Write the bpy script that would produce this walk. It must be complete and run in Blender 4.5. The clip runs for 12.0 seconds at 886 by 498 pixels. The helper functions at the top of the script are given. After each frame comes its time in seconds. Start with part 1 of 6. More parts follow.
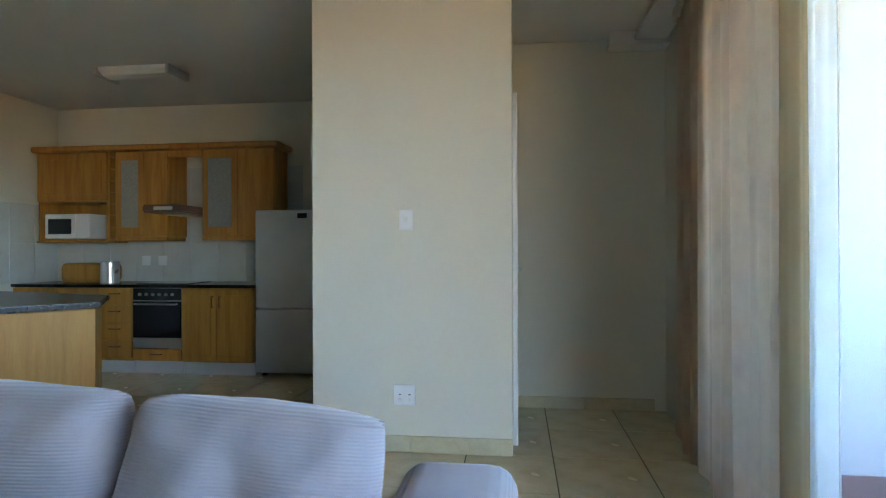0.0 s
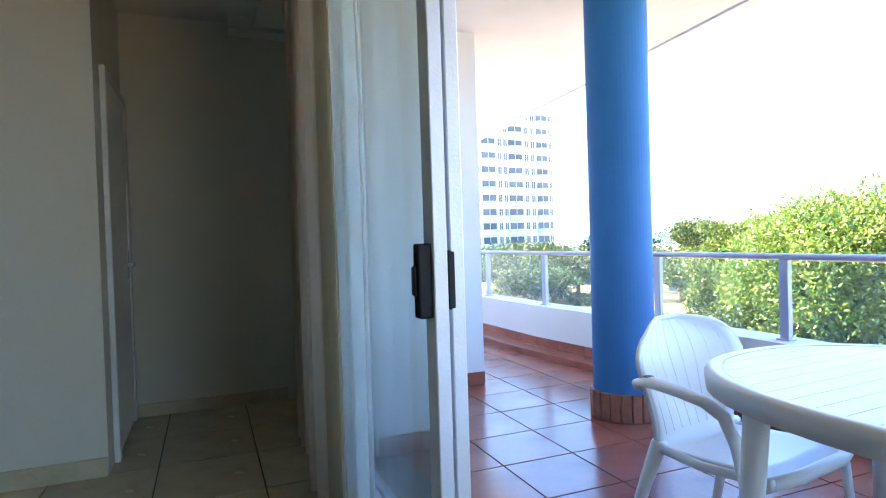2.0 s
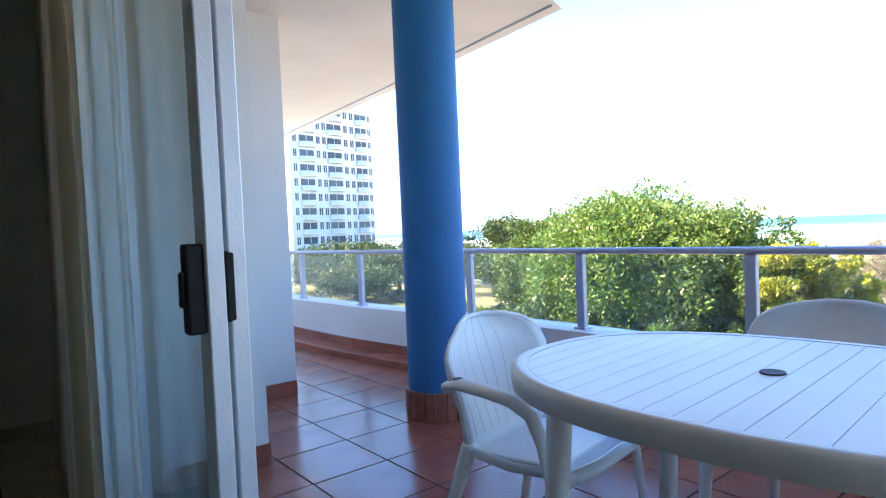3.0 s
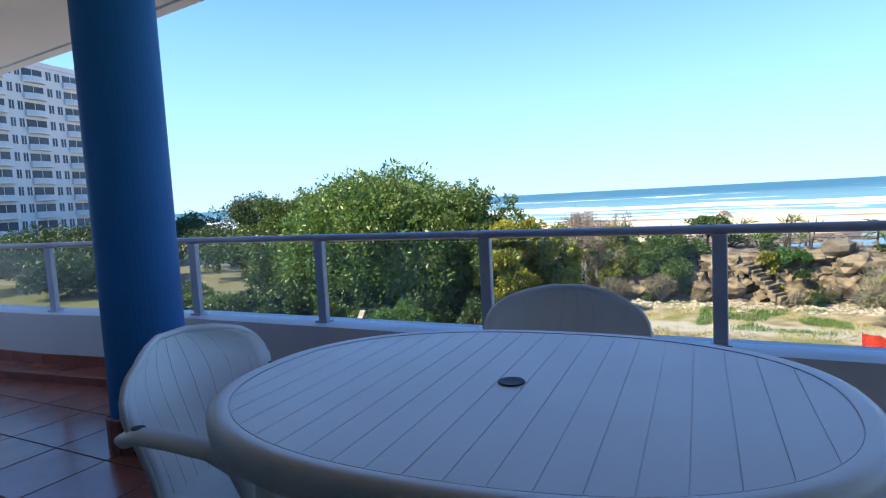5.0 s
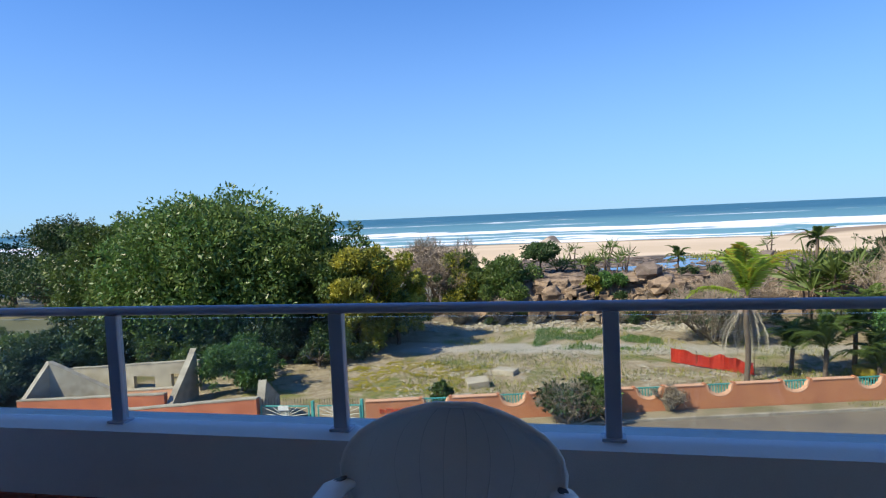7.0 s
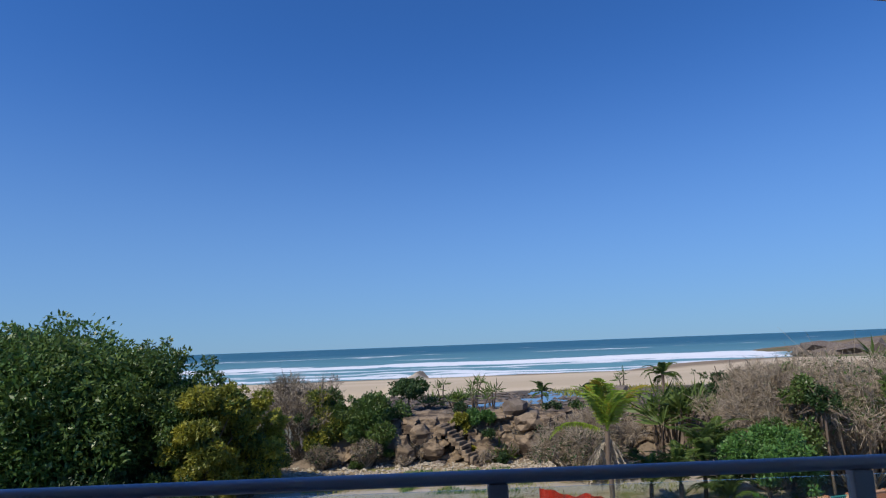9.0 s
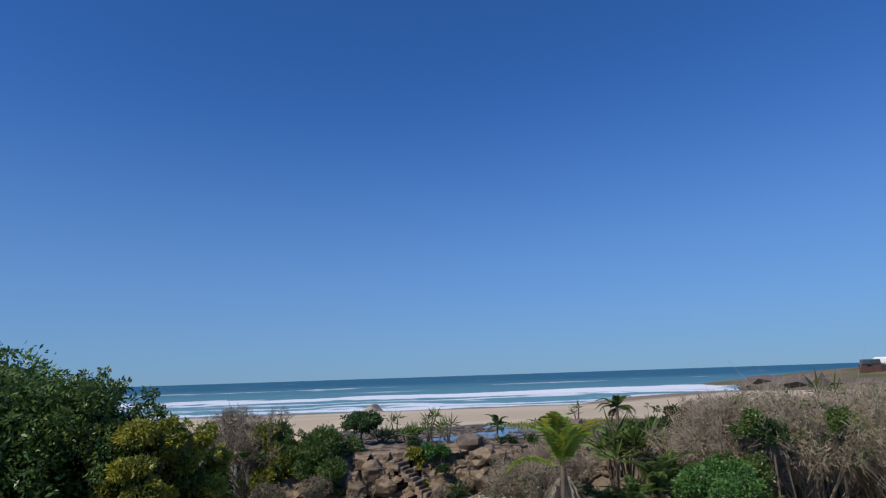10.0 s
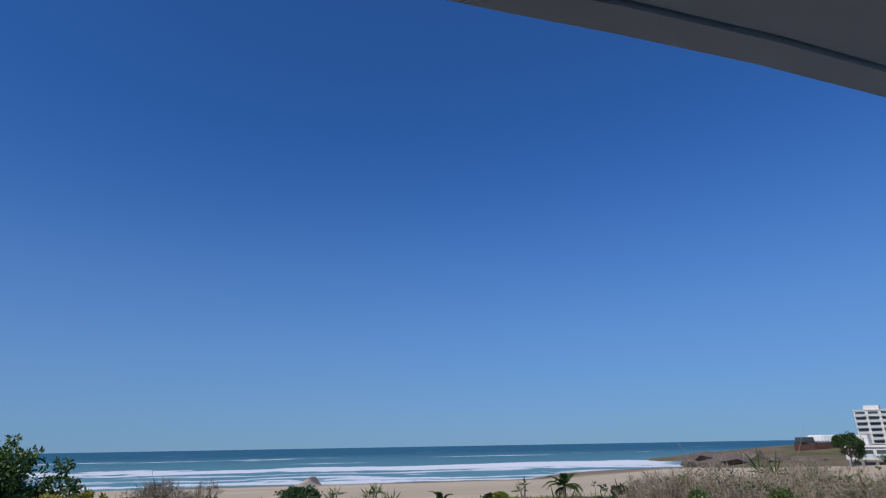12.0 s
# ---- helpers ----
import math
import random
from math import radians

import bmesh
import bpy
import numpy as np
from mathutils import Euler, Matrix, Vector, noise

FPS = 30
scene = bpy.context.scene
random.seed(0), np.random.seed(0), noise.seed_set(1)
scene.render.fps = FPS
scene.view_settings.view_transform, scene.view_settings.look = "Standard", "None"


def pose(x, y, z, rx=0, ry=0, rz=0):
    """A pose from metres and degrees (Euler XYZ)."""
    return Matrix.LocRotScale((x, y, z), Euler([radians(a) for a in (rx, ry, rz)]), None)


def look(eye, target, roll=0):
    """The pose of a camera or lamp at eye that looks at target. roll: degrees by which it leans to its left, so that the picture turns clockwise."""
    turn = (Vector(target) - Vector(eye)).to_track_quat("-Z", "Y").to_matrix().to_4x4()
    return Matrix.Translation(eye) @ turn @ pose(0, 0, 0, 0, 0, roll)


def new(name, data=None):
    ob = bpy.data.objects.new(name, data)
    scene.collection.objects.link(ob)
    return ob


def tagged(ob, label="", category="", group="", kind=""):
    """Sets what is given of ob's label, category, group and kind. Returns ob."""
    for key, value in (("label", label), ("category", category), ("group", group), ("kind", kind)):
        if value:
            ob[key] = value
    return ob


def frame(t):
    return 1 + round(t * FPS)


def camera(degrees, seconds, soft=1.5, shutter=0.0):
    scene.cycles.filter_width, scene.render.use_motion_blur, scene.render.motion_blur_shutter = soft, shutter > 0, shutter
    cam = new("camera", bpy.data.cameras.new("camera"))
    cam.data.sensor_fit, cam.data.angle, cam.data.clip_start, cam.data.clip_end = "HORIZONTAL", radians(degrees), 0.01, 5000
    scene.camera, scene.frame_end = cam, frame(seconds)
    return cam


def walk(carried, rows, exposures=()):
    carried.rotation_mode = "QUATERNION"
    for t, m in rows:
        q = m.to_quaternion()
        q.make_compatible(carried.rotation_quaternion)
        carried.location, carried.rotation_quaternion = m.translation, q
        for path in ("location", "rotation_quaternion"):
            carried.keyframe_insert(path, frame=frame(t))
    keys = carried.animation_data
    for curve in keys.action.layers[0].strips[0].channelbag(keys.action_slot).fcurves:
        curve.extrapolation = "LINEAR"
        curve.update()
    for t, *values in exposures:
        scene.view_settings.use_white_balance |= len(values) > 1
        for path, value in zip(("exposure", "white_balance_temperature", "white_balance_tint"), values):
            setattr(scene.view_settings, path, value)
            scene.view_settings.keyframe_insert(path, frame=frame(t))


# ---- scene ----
cam = camera(73.7, 12.0, soft=1.2)
PATH = [
    (0, (3.021, 0.73, 1.147), (2.77, 2.714, 1.151), -0.2),
    (0.5, (3.128, 0.692, 1.138), (3.136, 2.692, 1.141), -0.5),
    (1, (3.234, 0.677, 1.144), (3.523, 2.656, 1.13), -1.1),
    (1.5, (3.369, 0.683, 1.132), (3.861, 2.621, 1.109), -1.4),
    (2, (3.477, 0.731, 1.117), (4.218, 2.588, 1.081), -1.8),
    (2.5, (3.561, 0.803, 1.115), (4.57, 2.529, 1.066), -2.0),
    (3, (3.624, 0.859, 1.109), (4.879, 2.415, 1.048), -2.5),
    (3.5, (3.691, 0.889, 1.099), (5.116, 2.29, 1.011), -2.5),
    (3.7, (3.726, 0.91, 1.098), (5.203, 2.254, 0.996), -2.6),
    (5.3, (4.017, 1.057, 1.155), (5.838, 1.865, 0.976), -3.0),
    (5.5, (4.066, 1.101, 1.169), (5.92, 1.828, 0.987), -2.9),
    (6, (4.176, 1.186, 1.201), (6.086, 1.748, 1.018), -2.9),
    (6.5, (4.293, 1.237, 1.242), (6.218, 1.751, 1.063), -2.6),
    (7, (4.467, 1.252, 1.305), (6.416, 1.683, 1.191), -2.6),
    (7.5, (4.584, 1.27, 1.326), (6.561, 1.57, 1.355), -2.4),
    (7.7, (4.656, 1.269, 1.330), (6.639, 1.517, 1.413), -2.7),
    (9.3, (5.066, 1.282, 1.336), (7.034, 1.214, 1.687), -2.0),
    (9.5, (5.205, 1.235, 1.316), (7.168, 1.136, 1.684), -2.0),
    (10, (5.270, 1.228, 1.312), (7.219, 1.062, 1.729), -1.9),
    (10.5, (5.329, 1.229, 1.315), (7.261, 1.006, 1.779), -1.7),
    (11, (5.383, 1.212, 1.306), (7.297, 0.943, 1.819), -1.6),
    (11.5, (5.517, 1.261, 1.479), (7.409, 0.957, 2.052), -1.3),
    (12, (5.585, 1.261, 1.514), (7.455, 0.931, 2.143), -1.0),
]
EXPOSURE = [(0, 5.7, 11800, 14), (1, 5.1, 11000, 11), (2, 4.5, 10600, 11), (3, 3.6, 10000, 9), (3.7, 3.05, 9300, 9), (5.3, 1.78, 8000, 8), (6.0, 1.48, 7700, 8), (7, 1.13, 7400, 8), (7.7, 0.85, 7100, 8), (9.5, 0.28, 6800, 9), (12, 0.05, 6600, 9)]
walk(cam, [(t, look(e, g, r)) for t, e, g, r in PATH], EXPOSURE)

# world and sun
SUN = Vector((-0.52, 0.62, 0.80)).normalized()
world = bpy.data.worlds.new("world")
scene.world = world
world.use_nodes = True
wn = world.node_tree.nodes
sky = wn.new("ShaderNodeTexSky")
sky.sky_type, sky.sun_disc = "NISHITA", False
sky.sun_elevation = math.asin(SUN.z)
sky.sun_rotation = math.atan2(SUN.x, SUN.y)
sky.air_density, sky.dust_density, sky.ozone_density = 0.7, 0.0, 8.0
wn["Background"].inputs["Strength"].default_value = 0.18
vivid = wn.new("ShaderNodeHueSaturation")
vivid.inputs["Saturation"].default_value = 1.10
tint = wn.new("ShaderNodeVectorMath")
tint.operation = "MULTIPLY"
tint.inputs[1].default_value = (0.38, 0.60, 0.88)
world.node_tree.links.new(sky.outputs[0], vivid.inputs["Color"])
soften = wn.new("ShaderNodeGamma")
soften.inputs["Gamma"].default_value = 0.85
world.node_tree.links.new(vivid.outputs[0], soften.inputs["Color"])
world.node_tree.links.new(soften.outputs[0], tint.inputs[0])
where = wn.new("ShaderNodeTexCoord")
height = wn.new("ShaderNodeSeparateXYZ")
world.node_tree.links.new(where.outputs["Generated"], height.inputs[0])
thin = wn.new("ShaderNodeMapRange")
thin.interpolation_type = "SMOOTHERSTEP"
for key, value in (("From Min", -0.25), ("From Max", 0.55), ("To Min", 1.0), ("To Max", 0.0)):
    thin.inputs[key].default_value = value
world.node_tree.links.new(height.outputs[2], thin.inputs["Value"])
veil = wn.new("ShaderNodeMix")
veil.data_type = "RGBA"
veil.inputs["B"].default_value = (0.83, 1.48, 2.35, 1)
world.node_tree.links.new(thin.outputs[0], veil.inputs["Factor"])
world.node_tree.links.new(tint.outputs[0], veil.inputs["A"])
world.node_tree.links.new(veil.outputs["Result"], wn["Background"].inputs["Color"])
sun = new("sun", bpy.data.lights.new("sun", "SUN"))
sun.data.energy, sun.data.angle, sun.data.color = 3.0, radians(0.5), (1.0, 0.93, 0.83)
sun.matrix_world = look(SUN * 50, (0, 0, 0))


# ---- materials ----
def mat(name, colour, rough=0.6, metal=0.0, vary=0.12, scale=8.0, bump=0.1, fine=120.0, second=None, spec=0.5, alpha=None, rand=0.0, coat=0.0, sheen=0.0, blotch=(0.4, 0.65), stretch=(1, 1, 1), streaks=0.0):
    m = bpy.data.materials.new(name)
    m.use_nodes = True
    n, l = m.node_tree.nodes, m.node_tree.links
    b = n["Principled BSDF"]
    b.inputs["Roughness"].default_value = rough
    b.inputs["Metallic"].default_value = metal
    b.inputs["Specular IOR Level"].default_value = spec
    b.inputs["Coat Weight"].default_value = coat
    b.inputs["Sheen Weight"].default_value = sheen
    co = n.new("ShaderNodeTexCoord")
    mp = n.new("ShaderNodeMapping")
    mp.inputs["Scale"].default_value = stretch
    l.new(co.outputs["Object"], mp.inputs["Vector"])
    big = n.new("ShaderNodeTexNoise")
    big.inputs["Scale"].default_value = scale
    big.inputs["Detail"].default_value = 5
    l.new(mp.outputs[0], big.inputs["Vector"])
    small = n.new("ShaderNodeTexNoise")
    small.inputs["Scale"].default_value = fine
    small.inputs["Detail"].default_value = 3
    l.new(mp.outputs[0], small.inputs["Vector"])
    ramp = n.new("ShaderNodeMapRange")
    ramp.inputs["From Min"].default_value, ramp.inputs["From Max"].default_value = blotch
    l.new(big.outputs["Fac"], ramp.inputs["Value"])
    mix = n.new("ShaderNodeMix")
    mix.data_type = "RGBA"
    dark = tuple(c * (1 - vary) for c in colour) if second is None else second
    mix.inputs["A"].default_value = (*colour, 1)
    mix.inputs["B"].default_value = (*dark, 1)
    l.new(ramp.outputs[0], mix.inputs["Factor"])
    hsv = n.new("ShaderNodeHueSaturation")
    l.new(mix.outputs["Result"], hsv.inputs["Color"])
    val = n.new("ShaderNodeMapRange")
    val.inputs["To Min"].default_value, val.inputs["To Max"].default_value = 1 - vary, 1 + vary
    l.new(small.outputs["Fac"], val.inputs["Value"])
    last = val.outputs[0]
    if rand:
        info = n.new("ShaderNodeObjectInfo")
        geo = n.new("ShaderNodeNewGeometry")
        add = n.new("ShaderNodeMath")
        add.operation = "ADD"
        l.new(info.outputs["Random"], add.inputs[0])
        l.new(geo.outputs["Random Per Island"], add.inputs[1])
        r2 = n.new("ShaderNodeMapRange")
        r2.inputs["From Max"].default_value = 2.0
        r2.inputs["To Min"].default_value, r2.inputs["To Max"].default_value = 1 - rand, 1 + rand
        l.new(add.outputs[0], r2.inputs["Value"])
        mul = n.new("ShaderNodeMath")
        mul.operation = "MULTIPLY"
        l.new(last, mul.inputs[0])
        l.new(r2.outputs[0], mul.inputs[1])
        last = mul.outputs[0]
    l.new(last, hsv.inputs["Value"])
    l.new(hsv.outputs[0], b.inputs["Base Color"])
    if bump:
        bp = n.new("ShaderNodeBump")
        bp.inputs["Strength"].default_value = bump
        bp.inputs["Distance"].default_value = 0.01
        l.new(small.outputs["Fac"], bp.inputs["Height"])
        l.new(bp.outputs[0], b.inputs["Normal"])
    rr = n.new("ShaderNodeMapRange")
    rr.inputs["To Min"].default_value, rr.inputs["To Max"].default_value = max(0, rough - 0.08), min(1, rough + 0.08)
    l.new(big.outputs["Fac"], rr.inputs["Value"])
    l.new(rr.outputs[0], b.inputs["Roughness"])
    return m


def glass_mat(name, tint, rough=0.0, mixin=0.1):
    """Thin clear glass: mostly see-through with a gloss that grows at grazing angles."""
    m = bpy.data.materials.new(name)
    m.use_nodes = True
    n, l = m.node_tree.nodes, m.node_tree.links
    n.clear()
    out = n.new("ShaderNodeOutputMaterial")
    tr = n.new("ShaderNodeBsdfTransparent")
    tr.inputs[0].default_value = (*tint, 1)
    gl = n.new("ShaderNodeBsdfGlossy")
    gl.inputs["Roughness"].default_value = rough
    lw = n.new("ShaderNodeLayerWeight")
    lw.inputs[0].default_value = 0.5
    pw = n.new("ShaderNodeMath")
    pw.operation = "POWER"
    pw.inputs[1].default_value = 4.0
    l.new(lw.outputs["Facing"], pw.inputs[0])
    fr = n.new("ShaderNodeMath")
    fr.operation = "MULTIPLY_ADD"
    fr.inputs[1].default_value, fr.inputs[2].default_value = 0.75, 0.035
    l.new(pw.outputs[0], fr.inputs[0])
    mx = n.new("ShaderNodeMixShader")
    l.new(fr.outputs[0], mx.inputs[0])
    l.new(tr.outputs[0], mx.inputs[1])
    l.new(gl.outputs[0], mx.inputs[2])
    dust = n.new("ShaderNodeBsdfDiffuse")
    dust.inputs[0].default_value = (0.8, 0.82, 0.85, 1)
    mx2 = n.new("ShaderNodeMixShader")
    noise_tex = n.new("ShaderNodeTexNoise")
    noise_tex.inputs["Scale"].default_value = 3.0
    rg = n.new("ShaderNodeMapRange")
    rg.inputs["To Max"].default_value = mixin
    l.new(noise_tex.outputs["Fac"], rg.inputs["Value"])
    l.new(rg.outputs[0], mx2.inputs[0])
    l.new(mx.outputs[0], mx2.inputs[1])
    l.new(dust.outputs[0], mx2.inputs[2])
    l.new(mx2.outputs[0], out.inputs[0])
    return m


M = {
    "paint": mat("wall_paint", (0.70, 0.67, 0.57), 0.75, vary=0.03, scale=1.5, fine=300, bump=0.05),
    "ceil": mat("ceiling_paint", (0.80, 0.79, 0.75), 0.85, vary=0.03, scale=1.2, fine=200, bump=0.04),
    "white_ext": mat("outside_white_paint", (0.72, 0.735, 0.75), 0.7, vary=0.05, scale=2, fine=150, bump=0.12),
    "door_white": mat("door_white", (0.78, 0.78, 0.76), 0.4, vary=0.03),
    "tile": mat("cream_floor_tile", (0.62, 0.54, 0.38), 0.25, vary=0.07, scale=6, fine=60, bump=0.03, rand=0.08, second=(0.54, 0.45, 0.30)),
    "grout": mat("dark_grout", (0.10, 0.085, 0.06), 0.9, vary=0.2),
    "terra": mat("terracotta_tile", (0.34, 0.105, 0.072), 0.2, vary=0.15, scale=3, fine=50, bump=0.04, rand=0.15, second=(0.25, 0.068, 0.047)),
    "terra_grout": mat("black_grout", (0.03, 0.025, 0.025), 0.9, vary=0.2),
    "brick": mat("red_brick", (0.30, 0.10, 0.07), 0.6, vary=0.2, scale=20, fine=200, bump=0.3, rand=0.25),
    "blue": mat("blue_paint", (0.001, 0.15, 0.37), 0.6, vary=0.06, scale=3, fine=100, bump=0.1, spec=0.2),
    "alu": mat("grey_blue_aluminium", (0.38, 0.42, 0.52), 0.4, 0.3, vary=0.05, scale=5, fine=300, bump=0.03),
    "white_alu": mat("white_aluminium", (0.72, 0.74, 0.78), 0.35, 0.1, vary=0.03),
    "black": mat("black_plastic", (0.012, 0.012, 0.014), 0.55, vary=0.1, spec=0.2),
    # dark umbrella ring; also painted as the shade in holes and door gap
    "ring_and_shade": mat("dark_ring_and_hollow_shade", (0.05, 0.055, 0.07), 0.6, vary=0.1),
    "groove": mat("shaded_groove", (0.66, 0.67, 0.69), 0.6, vary=0.05),
    "plastic": mat("white_plastic", (0.80, 0.81, 0.82), 0.38, vary=0.03, scale=4, fine=200, bump=0.03),
    "curtain": mat("beige_curtain", (0.82, 0.68, 0.57), 0.9, vary=0.08, scale=10, fine=400, bump=0.2, sheen=0.2),
    "tan": mat("tan_curtain_edge", (0.62, 0.48, 0.33), 0.9, vary=0.05, fine=400),
    "hood": mat("brown_hood", (0.13, 0.06, 0.04), 0.4, vary=0.1),
    "sheer": mat("white_curtain_lining", (0.86, 0.86, 0.84), 0.9, vary=0.04, fine=400, bump=0.1),
    "sofa": mat("grey_lilac_fabric", (0.215, 0.205, 0.222), 0.95, vary=0.08, scale=12, fine=500, bump=0.3, sheen=0.3),
    "red": mat("red_fabric", (0.55, 0.03, 0.03), 0.8),
    "pine": mat("honey_pine", (0.52, 0.235, 0.055), 0.42, vary=0.12, scale=3, fine=40, bump=0.04, second=(0.41, 0.165, 0.035), stretch=(6, 6, 0.6), coat=0.0, rand=0.06, spec=0.3),
    "granite": mat("black_granite", (0.012, 0.012, 0.014), 0.22, vary=0.5, scale=60, fine=300, bump=0.0, spec=0.3),
    "fridge": mat("silver_fridge", (0.52, 0.53, 0.54), 0.42, 0.25, vary=0.03),
    "steel": mat("steel", (0.55, 0.55, 0.55), 0.3, 0.9, vary=0.05),
    "splash": mat("grey_white_wall_tile", (0.62, 0.63, 0.60), 0.2, vary=0.06, scale=4, fine=80, bump=0.02, rand=0.05),
    "frost": mat("frosted_glass", (0.30, 0.31, 0.29), 0.35, vary=0.15, scale=60, fine=400, bump=0.3),
    "ovenglass": mat("black_oven_glass", (0.01, 0.01, 0.012), 0.08, vary=0.1, bump=0),
    "lampw": mat("white_diffuser", (0.78, 0.78, 0.75), 0.4, vary=0.02),
    "asphalt": mat("asphalt", (0.20, 0.165, 0.125), 0.9, vary=0.2, scale=0.8, fine=60, bump=0.4, second=(0.15, 0.125, 0.10)),
    "orange": mat("orange_render", (0.58, 0.235, 0.115), 0.85, vary=0.12, scale=1.2, fine=30, bump=0.3, second=(0.50, 0.19, 0.10)),
    "orange_red": mat("red_orange_render", (0.52, 0.165, 0.085), 0.85, vary=0.14, scale=1.0, fine=30, bump=0.3, second=(0.42, 0.125, 0.065)),
    "orange_trim": mat("pale_orange_trim", (0.70, 0.38, 0.24), 0.85, vary=0.12, scale=2, fine=30),
    "cement": mat("bare_cement", (0.42, 0.38, 0.31), 0.9, vary=0.2, scale=2, fine=25, bump=0.5, second=(0.28, 0.24, 0.19)),
    "teal": mat("teal_metal_paint", (0.06, 0.36, 0.33), 0.5, vary=0.1),
    "cream_metal": mat("cream_metal_paint", (0.68, 0.66, 0.55), 0.5, vary=0.1),
    "net": mat("red_plastic_net", (0.75, 0.06, 0.03), 0.7, vary=0.15, scale=3, fine=40, bump=0.3),
    "rock": mat("brown_rock", (0.17, 0.14, 0.115), 0.9, vary=0.35, scale=1.1, fine=12, bump=0.8, second=(0.10, 0.075, 0.06), rand=0.15),
    "cliff": mat("layered_cliff_rock", (0.27, 0.205, 0.14), 0.95, vary=0.4, scale=1.1, fine=10, bump=1.0, second=(0.10, 0.075, 0.055), stretch=(1, 1, 2.4), blotch=(0.44, 0.56), spec=0.2),
    "rockpale": mat("pale_rubble", (0.46, 0.40, 0.31), 0.9, vary=0.25, scale=2, fine=15, bump=0.5, rand=0.2),
    "trunk": mat("bark", (0.16, 0.12, 0.09), 0.9, vary=0.3, scale=5, fine=40, bump=0.6),
    "twig": mat("dry_twigs", (0.34, 0.285, 0.215), 0.9, vary=0.25, rand=0.5, scale=1.5, second=(0.20, 0.155, 0.105)),
    "leaf": mat("green_leaves", (0.080, 0.145, 0.034), 0.4, vary=0.15, scale=0.6, fine=6, bump=0, rand=0.65, second=(0.15, 0.21, 0.055), blotch=(0.45, 0.7)),
    "leafy": mat("yellow_green_leaves", (0.44, 0.42, 0.06), 0.5, vary=0.2, scale=0.8, fine=6, bump=0, rand=0.5, second=(0.17, 0.21, 0.04)),
    "leafdark": mat("dark_green_leaves", (0.040, 0.085, 0.024), 0.55, vary=0.2, scale=0.5, fine=5, bump=0, rand=0.4),
    "leafbright": mat("bright_bush_leaves", (0.095, 0.215, 0.05), 0.5, vary=0.2, scale=1, fine=6, bump=0, rand=0.4),
    "palmleaf": mat("palm_fronds", (0.13, 0.20, 0.045), 0.5, vary=0.2, scale=1, fine=6, bump=0, rand=0.35),
    "palmbright": mat("bright_palm_fronds", (0.36, 0.50, 0.06), 0.5, vary=0.2, scale=1, fine=6, bump=0, rand=0.3),
    "palmyellow": mat("yellow_palm_fronds", (0.42, 0.35, 0.05), 0.5, vary=0.2, scale=1, fine=6, bump=0, rand=0.3),
    "palmdry": mat("dry_grey_fronds", (0.42, 0.37, 0.30), 0.8, vary=0.2, scale=1, fine=6, bump=0, rand=0.3),
    "hull": mat("rusty_dark_hull", (0.09, 0.045, 0.035), 0.8, vary=0.3, scale=0.4, fine=3),
    "cyan": mat("bright_blue_paint", (0.01, 0.32, 0.75), 0.4, vary=0.08),
    "facade": mat("white_facade", (0.70, 0.69, 0.66), 0.8, vary=0.06, scale=0.2, fine=3, bump=0.1),
    "winglass": mat("dark_window_glass", (0.07, 0.085, 0.095), 0.3, vary=0.3, scale=0.3, fine=2, bump=0, rand=0.6, spec=0.3),
    "balcblue": mat("blue_grey_balcony_panel", (0.55, 0.60, 0.63), 0.4, vary=0.1),
    "water": mat("lagoon_water", (0.17, 0.165, 0.10), 0.5, spec=0.15, vary=0.1, scale=0.3, fine=3, bump=0.1),
    "poolwater": mat("tidal_pool_water", (0.10, 0.17, 0.26), 0.1, vary=0.1, scale=0.3, fine=3, bump=0.05),
    "foam": mat("white_surf", (0.85, 0.87, 0.88), 0.8, vary=0.06, scale=0.3, fine=2, bump=0.3),
    "verge": mat("sandy_verge", (0.30, 0.25, 0.17), 0.95, vary=0.2, scale=0.8, fine=14, bump=0.4, second=(0.17, 0.16, 0.09)),
    "glass": glass_mat("clear_glass", (0.92, 0.96, 0.96), 0.0, 0.03),
    "railglass": glass_mat("dusty_rail_glass", (0.90, 0.95, 0.94), 0.0, 0.06),
}


def translucent(key, amount):
    """Let part of the light through the cloth."""
    m = M[key]
    n, l = m.node_tree.nodes, m.node_tree.links
    b = n["Principled BSDF"]
    t = n.new("ShaderNodeBsdfTranslucent")
    mx = n.new("ShaderNodeMixShader")
    mx.inputs[0].default_value = amount
    l.new(b.inputs["Base Color"].links[0].from_socket, t.inputs["Color"])
    l.new(b.outputs[0], mx.inputs[1])
    l.new(t.outputs[0], mx.inputs[2])
    l.new(mx.outputs[0], n["Material Output"].inputs["Surface"])


for key, amount in (("curtain", 0.5), ("tan", 0.35), ("sheer", 0.7), ("leaf", 0.3), ("leafy", 0.35), ("leafbright", 0.3), ("palmleaf", 0.35), ("palmbright", 0.35), ("palmyellow", 0.35), ("leafdark", 0.2)):
    translucent(key, amount)


